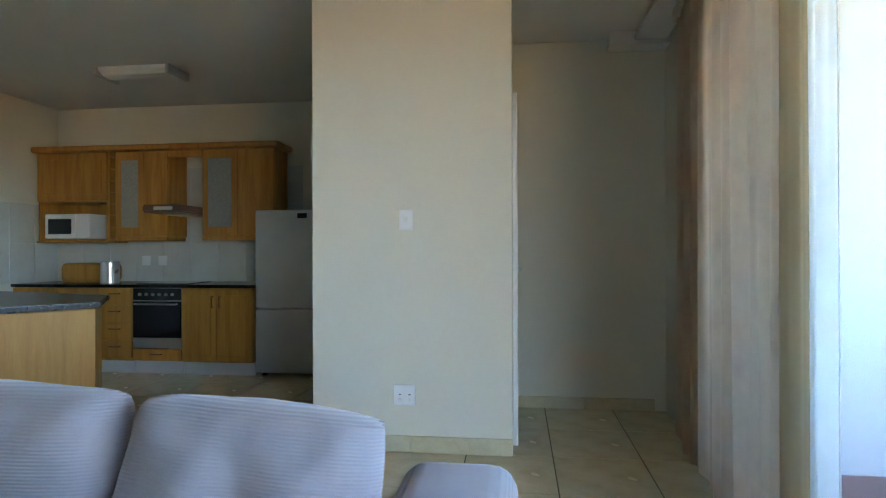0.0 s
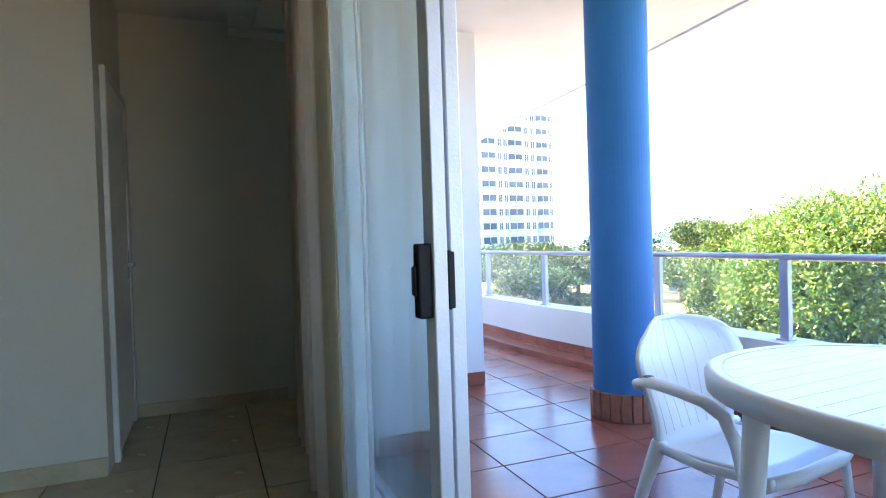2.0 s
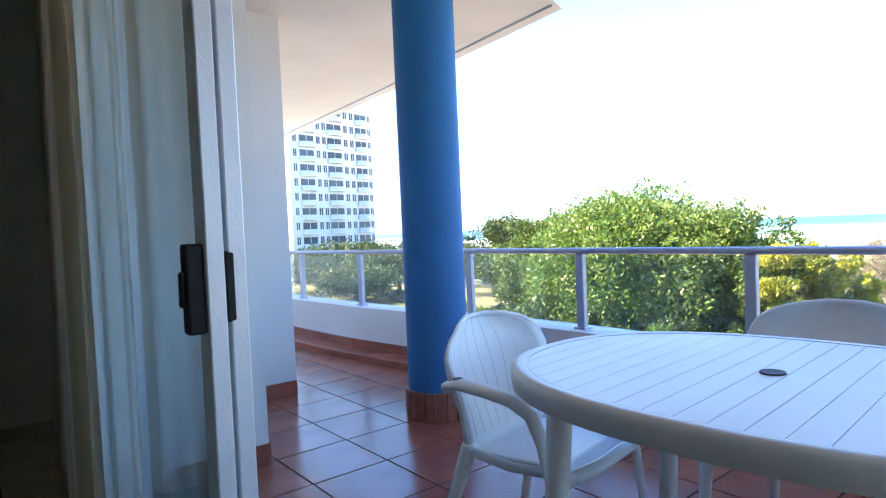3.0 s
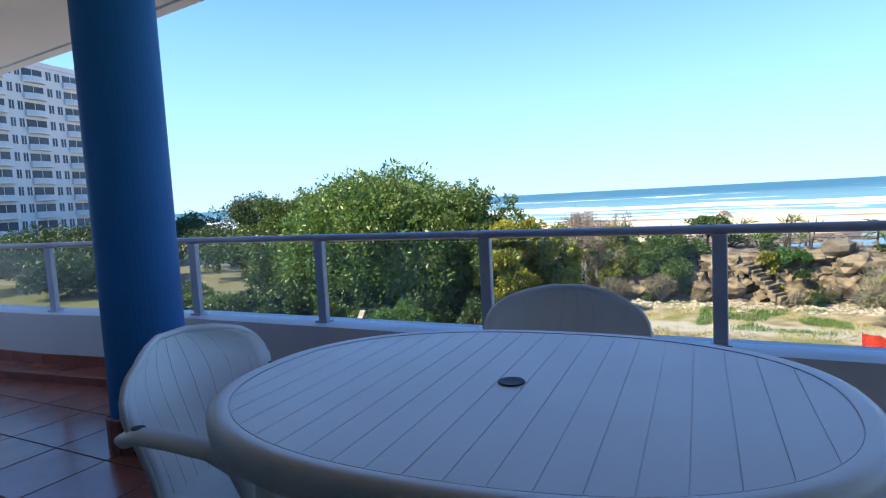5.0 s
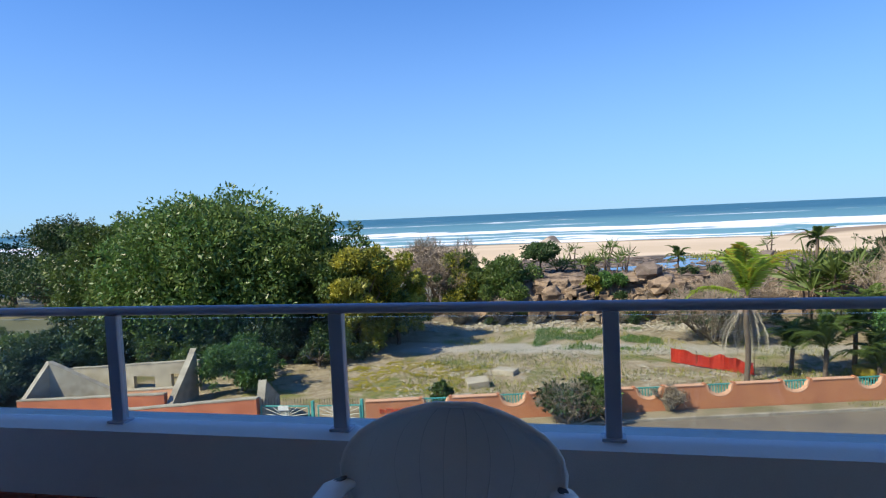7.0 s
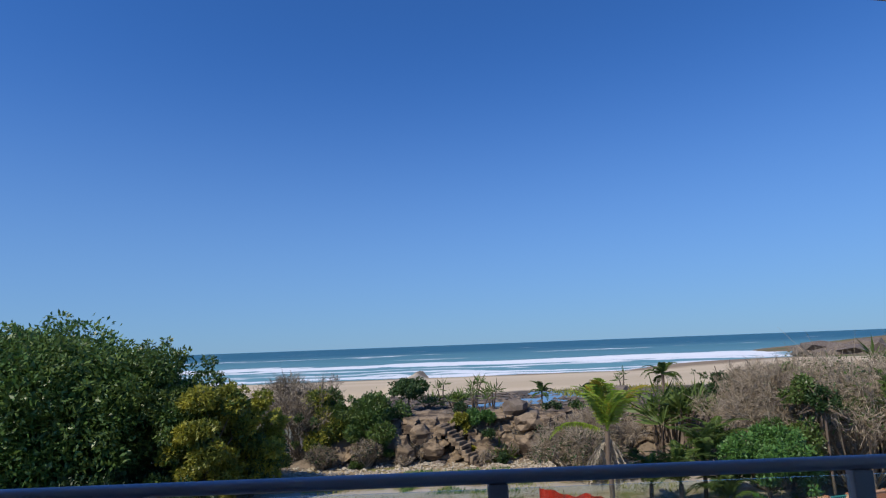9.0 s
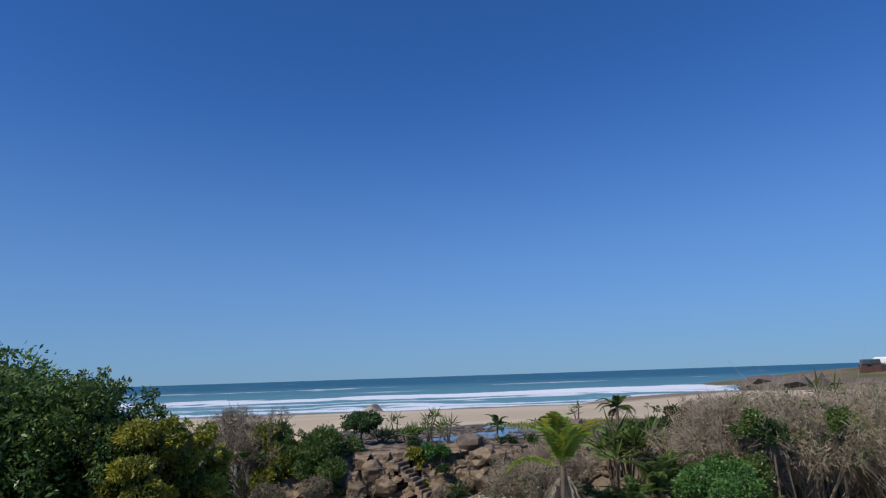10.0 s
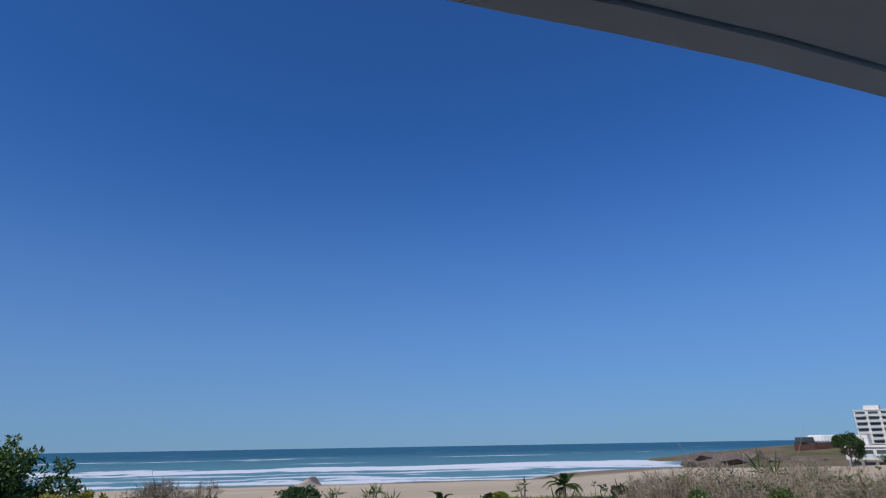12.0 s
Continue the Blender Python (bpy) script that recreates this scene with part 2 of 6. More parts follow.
def ribs(key, scale, strength):
    """Fine woven ribs in the cloth, bent by the folds."""
    m = M[key]
    n, l = m.node_tree.nodes, m.node_tree.links
    co = n.new("ShaderNodeTexCoord")
    wave = n.new("ShaderNodeTexWave")
    wave.bands_direction = "Z"
    wave.inputs["Scale"].default_value, wave.inputs["Distortion"].default_value = scale, 1.2
    wave.inputs["Detail Scale"].default_value = 0.4
    l.new(co.outputs["Object"], wave.inputs["Vector"])
    bp = n.new("ShaderNodeBump")
    bp.inputs["Strength"].default_value, bp.inputs["Distance"].default_value = strength, 0.003
    l.new(wave.outputs["Fac"], bp.inputs["Height"])
    l.new(bp.outputs[0], n["Principled BSDF"].inputs["Normal"])


ribs("sofa", 40, 0.35)


# ---- mesh helpers ----
def part(name, bm, material, parent=None, label="", smooth=False):
    me = bpy.data.meshes.new(name)
    bm.normal_update()
    bm.to_mesh(me)
    bm.free()
    if smooth:
        me.polygons.foreach_set("use_smooth", [True] * len(me.polygons))
    me.materials.append(M[material] if isinstance(material, str) else material)
    ob = new(name, me)
    if parent:
        ob.parent = parent
    if label:
        ob["label"] = label
    return ob


def empty(name, at, label, category="", group="", turn=0):
    e = new(name)
    e.empty_display_size = 0.1
    e.matrix_world = pose(*at, 0, 0, turn)
    return tagged(e, label, category, group)


def add_box(bm, a, b, m=None, bevel=0.0, seg=1):
    """A box from corner a to corner b, in bm."""
    made = bmesh.ops.create_cube(bm, size=1)["verts"]
    for v in made:
        v.co = Vector([a[i] + (v.co[i] + 0.5) * (b[i] - a[i]) for i in range(3)])
    if bevel:
        edges = list({e for v in made for e in v.link_edges})
        made = list({v for f in bmesh.ops.bevel(bm, geom=edges, offset=bevel, segments=seg, affect="EDGES", profile=0.5)["faces"] for v in f.verts} | {v for v in made if v.is_valid})
    if m:
        for v in made:
            v.co = m @ v.co
    return made


def box(a, b, bevel=0.0, seg=1, m=None):
    bm = bmesh.new()
    add_box(bm, a, b, m, bevel, seg)
    return bm


def structure(name, bm, material, label="", smooth=False):
    ob = part(name, bm, material, smooth=smooth)
    return tagged(ob, label, kind="structure")


def prism(points, z0, z1, bm=None, bevel=0.0):
    bm = bm or bmesh.new()
    low = [bm.verts.new((x, y, z0)) for x, y in points]
    top = [bm.verts.new((x, y, z1)) for x, y in points]
    n = len(points)
    bm.faces.new(low[::-1])
    bm.faces.new(top)
    for i in range(n):
        bm.faces.new((low[i], low[(i + 1) % n], top[(i + 1) % n], top[i]))
    bmesh.ops.recalc_face_normals(bm, faces=bm.faces)
    if bevel:
        bmesh.ops.bevel(bm, geom=bm.edges[:], offset=bevel, segments=2, affect="EDGES")
    return bm


def tube(bm, pts, radii, sides=8, cap=True, flat=1.0):
    """A round bar along pts."""
    pts = [Vector(p) for p in pts]
    if isinstance(radii, (int, float)):
        radii = [radii] * len(pts)
    rings = []
    for i, p in enumerate(pts):
        d = (pts[min(i + 1, len(pts) - 1)] - pts[max(i - 1, 0)]).normalized()
        a = d.cross(Vector((0, 0, 1)) if abs(d.z) < 0.9 else Vector((0, 1, 0))).normalized()
        b = d.cross(a)
        rings.append([bm.verts.new(p + (a * math.cos(2 * math.pi * k / sides) + b * flat * math.sin(2 * math.pi * k / sides)) * radii[i]) for k in range(sides)])
    for r, s in zip(rings, rings[1:]):
        for k in range(sides):
            bm.faces.new((r[k], r[(k + 1) % sides], s[(k + 1) % sides], s[k]))
    if cap:
        bm.faces.new(rings[0][::-1])
        bm.faces.new(rings[-1])
    return bm


def lathe(bm, profile, sides=24, at=(0, 0, 0)):
    rings = []
    for r, z in profile:
        rings.append([bm.verts.new((at[0] + r * math.cos(2 * math.pi * k / sides), at[1] + r * math.sin(2 * math.pi * k / sides), at[2] + z)) for k in range(sides)])
    for r, s in zip(rings, rings[1:]):
        for k in range(sides):
            bm.faces.new((r[k], r[(k + 1) % sides], s[(k + 1) % sides], s[k]))
    if profile[0][0] > 0:
        bm.faces.new(rings[0][::-1])
    if profile[-1][0] > 0:
        bm.faces.new(rings[-1])
    return bm


# ---- the flat: floor, walls, ceiling ----
CEIL = 2.65
structure("floor", box((-3.0, -3.0, -0.20), (4.20, 7.5, -0.006)), "grout", "dark grout bed under the cream tiles of the living room floor")
structure("balcony_floor", prism([(4.20, -4.0), (6.90, -4.0), (6.90, 9.6), (4.20, 9.6)], -0.20, -0.008), "terra_grout", "dark grout bed under the terracotta tiles of the balcony")
structure("wall_switch", box((1.84, 4.04, 0), (2.99, 7.5, CEIL)), "paint", "cream painted wall block between kitchen and passage")
structure("wall_passage_end", box((2.99, 5.08, 0), (4.25, 5.25, CEIL)), "paint", "cream painted end wall of the passage")
structure("passage_beam", box((3.66, 4.92, 2.56), (4.25, 5.078, CEIL)), "ceil", "cream painted bulkhead under the passage ceiling")
structure("wall_kitchen", box((-3.0, 6.45, 0), (1.84, 6.65, CEIL)), "paint", "cream painted kitchen wall")
structure("wall_west", box((-3.2, -3.0, 0), (-1.82, 6.45, CEIL)), "paint", "cream painted side wall of the kitchen")
structure("wall_south", box((-1.82, -3.2, 0), (4.25, -3.0, CEIL)), "paint", "cream painted living room wall")
# unseen; its length narrows the opening to let less light into the room
structure("wall_seaward", box((4.05, -3.0, 0), (4.25, -0.9, CEIL)), "paint", "unseen cream wall beside the sliding door, sized to cut the light indoors")
structure("wall_over_door", box((4.05, -0.9, 2.35), (4.25, 3.72, CEIL)), "paint", "cream painted lintel above the sliding door")
structure("wall_by_curtain", box((4.06, 3.72, 0), (4.25, 5.08, CEIL)), "paint", "cream painted wall behind the curtain end")
structure("ceiling", box((-3.2, -3.2, CEIL), (4.25, 7.5, CEIL + 0.15)), "ceil", "off-white painted plaster ceiling")
structure("pillar_outside", box((4.25, 3.68, 0), (4.74, 4.78, CEIL)), "white_ext", "white painted pier beside the sliding door")
structure("wall_outside", box((4.25, 4.78, 0), (5.40, 9.6, CEIL)), "white_ext", "white painted outside wall of the balcony")
ROOF = [(4.25, 9.6), (7.56, 9.6), (7.42, 8.0), (7.28, 6.2), (7.12, 4.8), (6.99, 3.57), (6.52, 3.4), (6.46, 2.7), (6.62, 1.8), (6.83, 1.15), (6.87, 0.85), (6.91, 0.5), (6.98, 0.0), (7.09, -0.6), (7.24, -1.6), (7.45, -4.0), (4.25, -4.0)]
structure("balcony_ceiling", prism([(x - 0.12 if x > 5 else x, y) for x, y in ROOF], CEIL, CEIL + 0.25), "white_ext", "white painted slab over the balcony")
EDGE = ROOF[1:-1]
structure("roof_edge", prism([(x - 0.105, y) for x, y in EDGE] + [(x, y) for x, y in EDGE[::-1]], CEIL - 0.012, CEIL + 0.25), "white_ext", "white painted edge band of the balcony slab")
# unseen mass added overhead so that the balcony stays in shade
structure("upper_floors", box((-3.2, -4.0, CEIL + 0.25), (5.4, 9.6, CEIL + 6)), "white_ext", "unseen white block above the flat, added to keep the sun off the balcony")
structure("building_below", box((-3.2, -4.0, -7.3), (6.86, 9.6, -0.20)), "white_ext", "white painted storeys below the flat")
RAIL = [(6.74, -3.22), (6.74, -2.13), (6.74, -1.04), (6.74, 0.04), (6.74, 1.125), (6.74, 2.22), (6.74, 3.30), (6.73, 4.38), (6.56, 5.77), (6.52, 6.95), (6.52, 8.2), (6.52, 9.4)]
inner = [(x - 0.12, y) for x, y in RAIL]
outer = [(x + 0.14, y) for x, y in RAIL]
structure("parapet", prism(inner + outer[::-1], 0, 0.43), "white_ext", "low white painted parapet of the balcony")


def floor_tiles(name, x0, x1, y0, y1, sx, sy, material, parent, gap=0.006, skip=None, top=0.0):
    bm = bmesh.new()
    add_box(bm, (gap / 2, gap / 2, -0.006), (sx - gap / 2, sy - gap / 2, 0), bevel=0.0015)
    me = bpy.data.meshes.new(name)
    bm.to_mesh(me)
    bm.free()
    me.materials.append(M[material])
    nx, ny = round((x1 - x0) / sx), round((y1 - y0) / sy)
    for i in range(nx):
        for j in range(ny):
            x, y = x0 + i * sx, y0 + j * sy
            if skip and skip(x + sx / 2, y + sy / 2):
                continue
            ob = new(name, me)
            ob.parent = parent
            ob.location = (x, y, top + random.uniform(-0.0006, 0.0006))


# column
def column(at):
    e = empty("column", (*at, 0), "round column painted bright blue, on a brick base on the balcony", "column")
    bm = bmesh.new()
    lathe(bm, [(0.185, 0.165), (0.185, CEIL)], 48)
    part("shaft", bm, "blue", e, smooth=False)
    for k in range(20):
        bm = bmesh.new()
        add_box(bm, (-0.028, 0.15, 0.0), (0.028, 0.205, 0.168), pose(0, 0, 0, 0, 0, k * 18), bevel=0.005)
        part("brick", bm, "brick", e)
    lathe_bm = bmesh.new()
    lathe(lathe_bm, [(0.192, 0.0), (0.192, 0.164), (0.17, 0.165)], 32)
    part("mortar", lathe_bm, "cement", e, "grey mortar between the bricks")
    return e


column((5.83, 3.69))


# railing
def railing():
    for i, (x, y) in enumerate(RAIL):
        px, py = RAIL[max(i - 1, 0)]
        qx, qy = RAIL[min(i + 1, len(RAIL) - 1)]
        a = math.degrees(math.atan2(qy - py, qx - px))
        post = empty("rail_post", (x, y, 0.43), "square aluminium post of the glass balustrade on the parapet", "railing post", "posts of the balcony balustrade", a)
        part("upright", box((-0.03, -0.02, 0), (0.03, 0.02, 0.49), 0.003), "alu", post)
        part("foot_plate", box((-0.045, -0.035, 0), (0.045, 0.035, 0.012), 0.002), "alu", post)
    bm = bmesh.new()
    tube(bm, [(x, y, 0.940) for x, y in RAIL], 0.026, 12, flat=0.8)
    tagged(part("top_rail", bm, "alu", smooth=True), "round aluminium handrail on top of the glass balustrade", "railing")
    for (x0, y0), (x1, y1) in zip(RAIL, RAIL[1:]):
        n = Vector((x1 - x0, y1 - y0))
        a = math.degrees(math.atan2(n.y, n.x))
        pane = part("glass_pane", box((0.035, -0.004, 0.02), (n.length - 0.035, 0.004, 0.475)), "railglass")
        pane.matrix_world = pose(x0, y0, 0.43, 0, 0, a)
        pane.visible_shadow = False
        tagged(pane, "clear glass infill pane of the balustrade between two posts", "glass pane", "panes of the balcony balustrade")


railing()


# sliding door
def sliding_door():
    e = empty("sliding_door", (4.05, 2.185, 0), "white aluminium sliding door leaf, slid open in front of the fixed one", "sliding door")
    for name, y0, y1, z0, z1 in (("stile", 0.0, 0.075, 0.03, 2.33), ("stile", 0.84, 0.90, 0.03, 2.33), ("rail", 0.06, 0.84, 0.03, 0.13), ("rail", 0.06, 0.84, 2.25, 2.33)):
        part(name, box((-0.02, y0, z0), (0.02, y1, z1), 0.003), "white_alu", e)
    p = part("pane", box((-0.003, 0.06, 0.13), (0.003, 0.84, 2.25)), "glass", e)
    p.visible_shadow = False
    h = part("handle", box((-0.06, 0.012, 0.905), (-0.02, 0.055, 1.105), 0.006, 2), "black", e, "black plastic pull handle")
    part("lock", box((-0.07, 0.022, 0.965), (-0.06, 0.045, 1.045), 0.004), "black", h)
    part("outside_handle", box((0.02, 0.004, 0.925), (0.045, 0.03, 1.085), 0.006, 2), "black", e, "black plastic pull handle")
    f = empty("sliding_door", (4.10, 2.16, 0), "white aluminium sliding door leaf that stays fixed", "sliding door")
    for name, y0, y1, z0, z1 in (("stile", 0.03, 0.09, 0.03, 2.33), ("stile", 1.47, 1.53, 0.03, 2.33), ("rail", 0.09, 1.47, 0.03, 0.13), ("rail", 0.09, 1.47, 2.25, 2.33)):
        part(name, box((-0.02, y0, z0), (0.02, y1, z1), 0.003), "white_alu", f)
    p = part("pane", box((-0.003, 0.09, 0.13), (0.003, 1.47, 2.25)), "glass", f)
    p.visible_shadow = False


sliding_door()


# ---- table and chairs ----
def table():
    """Oval slatted plastic table, its long axis across the balcony."""
    e = empty("oval_table", (5.11, 1.465, 0), "white moulded plastic oval garden table with a grooved top", "table", turn=90 + TABLE_TURN)
    e.scale = (1.0, 1.0, 1.033)
    a, b, p = 0.665, 0.49, 2.35
    rim = [(a * abs(math.cos(t)) ** (2 / p) * math.copysign(1, math.cos(t)), b * abs(math.sin(t)) ** (2 / p) * math.copysign(1, math.sin(t))) for t in np.linspace(0, 2 * math.pi, 97)[:-1]]
    bm = bmesh.new()
    rings = []
    for k, z in ((0.93, 0.712), (0.965, 0.714), (0.985, 0.711), (1.0, 0.702), (1.002, 0.69), (0.995, 0.655), (0.985, 0.653), (0.98, 0.69)):
        rings.append([bm.verts.new((x * k, y * k, z)) for x, y in rim])
    for r, s in zip(rings, rings[1:]):
        for i in range(len(rim)):
            j = (i + 1) % len(rim)
            bm.faces.new((r[i], r[j], s[j], s[i]))
    bm.faces.new(rings[-1][::-1])
    bmesh.ops.recalc_face_normals(bm, faces=bm.faces)
    part("rim", bm, "plastic", e, smooth=True)
    top = part("tabletop", prism([(x * 0.932, y * 0.932) for x, y in rim], 0.692, 0.7092), "plastic", e)
    n = 19
    w = 2 * a * 0.93 / n
    for i in range(n):
        x0, x1 = -a * 0.93 + i * w, -a * 0.93 + (i + 1) * w
        pts = []
        for k in range(7):
            x = x0 + 0.0012 + (w - 0.0024) * k / 6
            h = 0.93 * b * max(0.0, 1 - (abs(x) / (a * 0.93)) ** p) ** (1 / p)
            pts.append((x, h))
        outline = [(x, -max(h - 0.004, 0.012)) for x, h in pts] + [(x, max(h - 0.004, 0.012)) for x, h in pts[::-1]]
        part("slat", prism(outline, 0.7094, 0.7110), "plastic", top)
    bm = bmesh.new()
    lathe(bm, [(0.021, 0.713), (0.028, 0.715), (0.030, 0.7118)], 20)
    part("umbrella_ring", bm, "ring_and_shade", e, "dark ring of the umbrella hole", smooth=True)
    bm = bmesh.new()
    lathe(bm, [(0.0, 0.7125), (0.020, 0.7125)], 20)
    part("umbrella_cap", bm, "steel", e, "greyish plug of the umbrella hole")
    for sx in (-1, 1):
        for sy in (-1, 1):
            bm = bmesh.new()
            tube(bm, [(sx * 0.41, sy * 0.285, 0.692), (sx * 0.425, sy * 0.305, 0.35), (sx * 0.44, sy * 0.32, 0.0)], [0.034, 0.031, 0.026], 12)
            part("leg", bm, "plastic", e, smooth=True)


TABLE_TURN = 4.0


def chair(at, turn, label):
    """Monobloc armchair with a wide rounded back; it faces +y of its own axes."""
    e = empty("garden_chair", (*at, 0), label, "chair", "white garden chairs round the table", turn)
    nu, nv = 17, 34

    def shell_point(u, t):
        if t < 0.40:
            q = t / 0.40
            z = 0.43 - 0.03 * math.sin(q * 1.7) - 0.018 * (1 - u * u) - (0.02 if q < 0.1 else 0)
            return u * (0.235 - 0.03 * q), 0.22 - 0.40 * q, z
        q = (t - 0.40) / 0.60
        h = math.sin(q * math.pi / 2) if q > 0.5 else q * 1.414
        wide = 0.205 + 0.078 * min(1.0, h / 0.62) ** 1.6
        if h > 0.60:
            wide *= max(0.02, 1 - ((h - 0.60) / 0.40) ** 2.6) ** 0.42
        bow = 0.085 * u * u * min(1.0, h * 1.6) * min(1.0, wide / 0.2)
        return u * wide, -0.18 - 0.13 * h + bow, 0.40 + 0.405 * h

    bm = bmesh.new()
    grid = [[bm.verts.new(shell_point(i / (nu - 1) * 2 - 1, j / nv)) for i in range(nu)] for j in range(nv + 1)]
    for a, b in zip(grid, grid[1:]):
        for i in range(nu - 1):
            bm.faces.new((a[i], a[i + 1], b[i + 1], b[i]))
    bmesh.ops.recalc_face_normals(bm, faces=bm.faces)
    bmesh.ops.solidify(bm, geom=bm.faces[:], thickness=0.009)
    shell = part("seat_shell", bm, "plastic", e, smooth=True)
    for i in range(8):
        u = -0.78 + i * 0.2229
        pts = []
        for t in np.linspace(0.44, 0.93 - 0.10 * abs(u), 12):
            x, y, z = shell_point(u, t)
            pts.append((x, y + 0.0092, z))
        # thin grey tube on the shell, coloured as the shade inside a groove
        part("groove", tube(bmesh.new(), pts, 0.0014, 4), "groove", shell, "fine grey line that stands in for the shade of a groove")
    edge = [shell_point(-1, t) for t in np.linspace(0.42, 0.995, 16)] + [shell_point(1, t) for t in np.linspace(0.995, 0.42, 16)]
    part("back_rim", tube(bmesh.new(), edge, 0.009, 8), "plastic", e, smooth=True)
    for s in (-1, 1):
        bm = bmesh.new()
        arm = [(s * 0.262, -0.205, 0.600), (s * 0.274, -0.190, 0.625), (s * 0.282, -0.13, 0.638), (s * 0.286, -0.03, 0.630), (s * 0.286, 0.06, 0.616), (s * 0.284, 0.115, 0.585), (s * 0.275, 0.145, 0.51), (s * 0.270, 0.17, 0.38), (s * 0.278, 0.21, 0.0)]
        tube(bm, arm, [0.016, 0.030, 0.036, 0.034, 0.032, 0.030, 0.027, 0.024, 0.018], 12, flat=0.5)
        part("arm_and_leg", bm, "plastic", e, smooth=True)
        bm = bmesh.new()
        tube(bm, [(s * 0.205, -0.17, 0.42), (s * 0.225, -0.225, 0.25), (s * 0.255, -0.29, 0.0)], [0.034, 0.027, 0.018], 10, flat=0.7)
        part("leg", bm, "plastic", e, smooth=True)
        part("side_rim", tube(bmesh.new(), [(s * 0.235, 0.22, 0.415), (s * 0.225, 0.0, 0.395), (s * 0.205, -0.18, 0.40)], 0.016, 8), "plastic", e, smooth=True)
        # no slot is cut: a dark disc gives its shade
        bm = bmesh.new()
        lathe(bm, [(0.0, 0.0), (1.0, 0.0), (1.0, 0.1), (0.0, 0.1)], 16)
        for v in bm.verts:
            v.co = Vector((v.co.x * 0.012, v.co.y * 0.024, v.co.z * 0.03))
        bmesh.ops.transform(bm, matrix=pose(s * 0.276, -0.150, 0.650, 6, s * 6, s * -14), verts=bm.verts)
        part("arm_hole", bm, "ring_and_shade", e, "dark disc that stands in for the shaded slot at the armrest root")
    part("front_apron", tube(bmesh.new(), [(-0.26, 0.19, 0.40), (-0.12, 0.235, 0.415), (0.12, 0.235, 0.415), (0.26, 0.19, 0.40)], 0.02, 8), "plastic", e, smooth=True)
    return e


table()
chair((5.08, 2.15), 190, "white moulded plastic armchair at the rounded end of the table")
chair((5.68, 1.57), 90, "white moulded plastic armchair between the table and the parapet")
chair((5.45, 0.42), 8, "white moulded plastic armchair at the far end of the table")


# ---- sofa, curtains and small fittings of the living room ----
def pillow(w, h, d, seed, puff=0.55):
    """A soft cushion, w wide, h high and d thick, standing on its edge."""
    bm = bmesh.new()
    bmesh.ops.create_grid(bm, x_segments=26, y_segments=22, size=1)
    front = bm.verts[:]
    o = Vector((seed * 3.1, seed, 0))
    made = []
    for side in (-1, 1):
        grid = {}
        for v in front:
            u, t = v.co.x, v.co.y
            edge = max(0.0, (1 - abs(u) ** 4) * (1 - abs(t) ** 4)) ** puff
            corner = 1 - 0.05 * (abs(u) * abs(t)) ** 3
            wr = 0.028 * noise.noise(Vector((u * 2.6, t * 1.8, side)) + o) + 0.008 * noise.noise(Vector((u * 9, t * 5, side)) + o)
            grid[v.index] = (u * w / 2 * corner, side * (d / 2 * edge + wr * edge), (t + 1) * h / 2 * corner + 0.008 * noise.noise(Vector((u * 2, 7, 1)) + o))
        made.append(grid)
    out = bmesh.new()
    for side, grid in zip((-1, 1), made):
        vs = {i: out.verts.new(c) for i, c in grid.items()}
        for f in bm.faces:
            ids = [v.index for v in f.verts]
            out.faces.new([vs[i] for i in (ids if side > 0 else ids[::-1])])
    bm.free()
    bmesh.ops.remove_doubles(out, verts=out.verts, dist=0.003)
    bmesh.ops.recalc_face_normals(out, faces=out.faces)
    return out


def sofa():
    e = empty("sofa", (1.85, 1.75, 0), "light grey ribbed fabric sofa with loose back cushions", "sofa")
    part("base", box((-1.15, -0.42, 0.06), (0.86, 0.36, 0.27), 0.03, 3), "sofa", e, smooth=True)
    part("backrest", box((-1.15, 0.33, 0.27), (0.78, 0.53, 0.60), 0.06, 4), "sofa", e, smooth=True)
    for x in (-0.83, -0.18, 0.50):
        b = pillow(0.64, 0.76, 0.20, x + 4, 0.35)
        bmesh.ops.rotate(b, verts=b.verts, cent=(0, 0, 0), matrix=Matrix.Rotation(radians(90), 3, "X"))
        for v in b.verts:
            v.co = Vector((v.co.x + x, v.co.y + 0.35, v.co.z + 0.37))
        part("seat_cushion", b, "sofa", e, smooth=True)
    for k, (x, w, h, tilt) in enumerate(((-0.78, 0.66, 0.50, -11), (-0.09, 0.70, 0.495, -10), (0.545, 0.60, 0.475, -14))):
        b = pillow(w, h, 0.26, k + 1.7, 0.42)
        ob = part("back_cushion", b, "sofa", e, smooth=True)
        ob.matrix_local = pose(x, 0.20, 0.345 if k < 2 else 0.335, tilt, 0 if k < 2 else 5, 0 if k < 2 else 3)
    for x0, x1 in ((0.87, 1.17), (-1.46, -1.16)):
        bm = bmesh.new()
        add_box(bm, (x0, -0.45, 0.06), (x1, 0.55, 0.60), bevel=0.07, seg=5)
        part("armrest", bm, "sofa", e, smooth=True)
    for x in (-1.35, 1.05):
        for y in (-0.38, 0.46):
            part("foot", box((x - 0.03, y - 0.03, 0), (x + 0.03, y + 0.03, 0.06), 0.005), "black", e)
    return e


sofa()
red = part("scatter_cushion", pillow(0.22, 0.20, 0.10, 9.1), "red", smooth=True)
red.matrix_world = pose(2.14, 1.60, 0.45, -35, 0, 12)
tagged(red, "small red cushion lying on the grey sofa", "cushion")


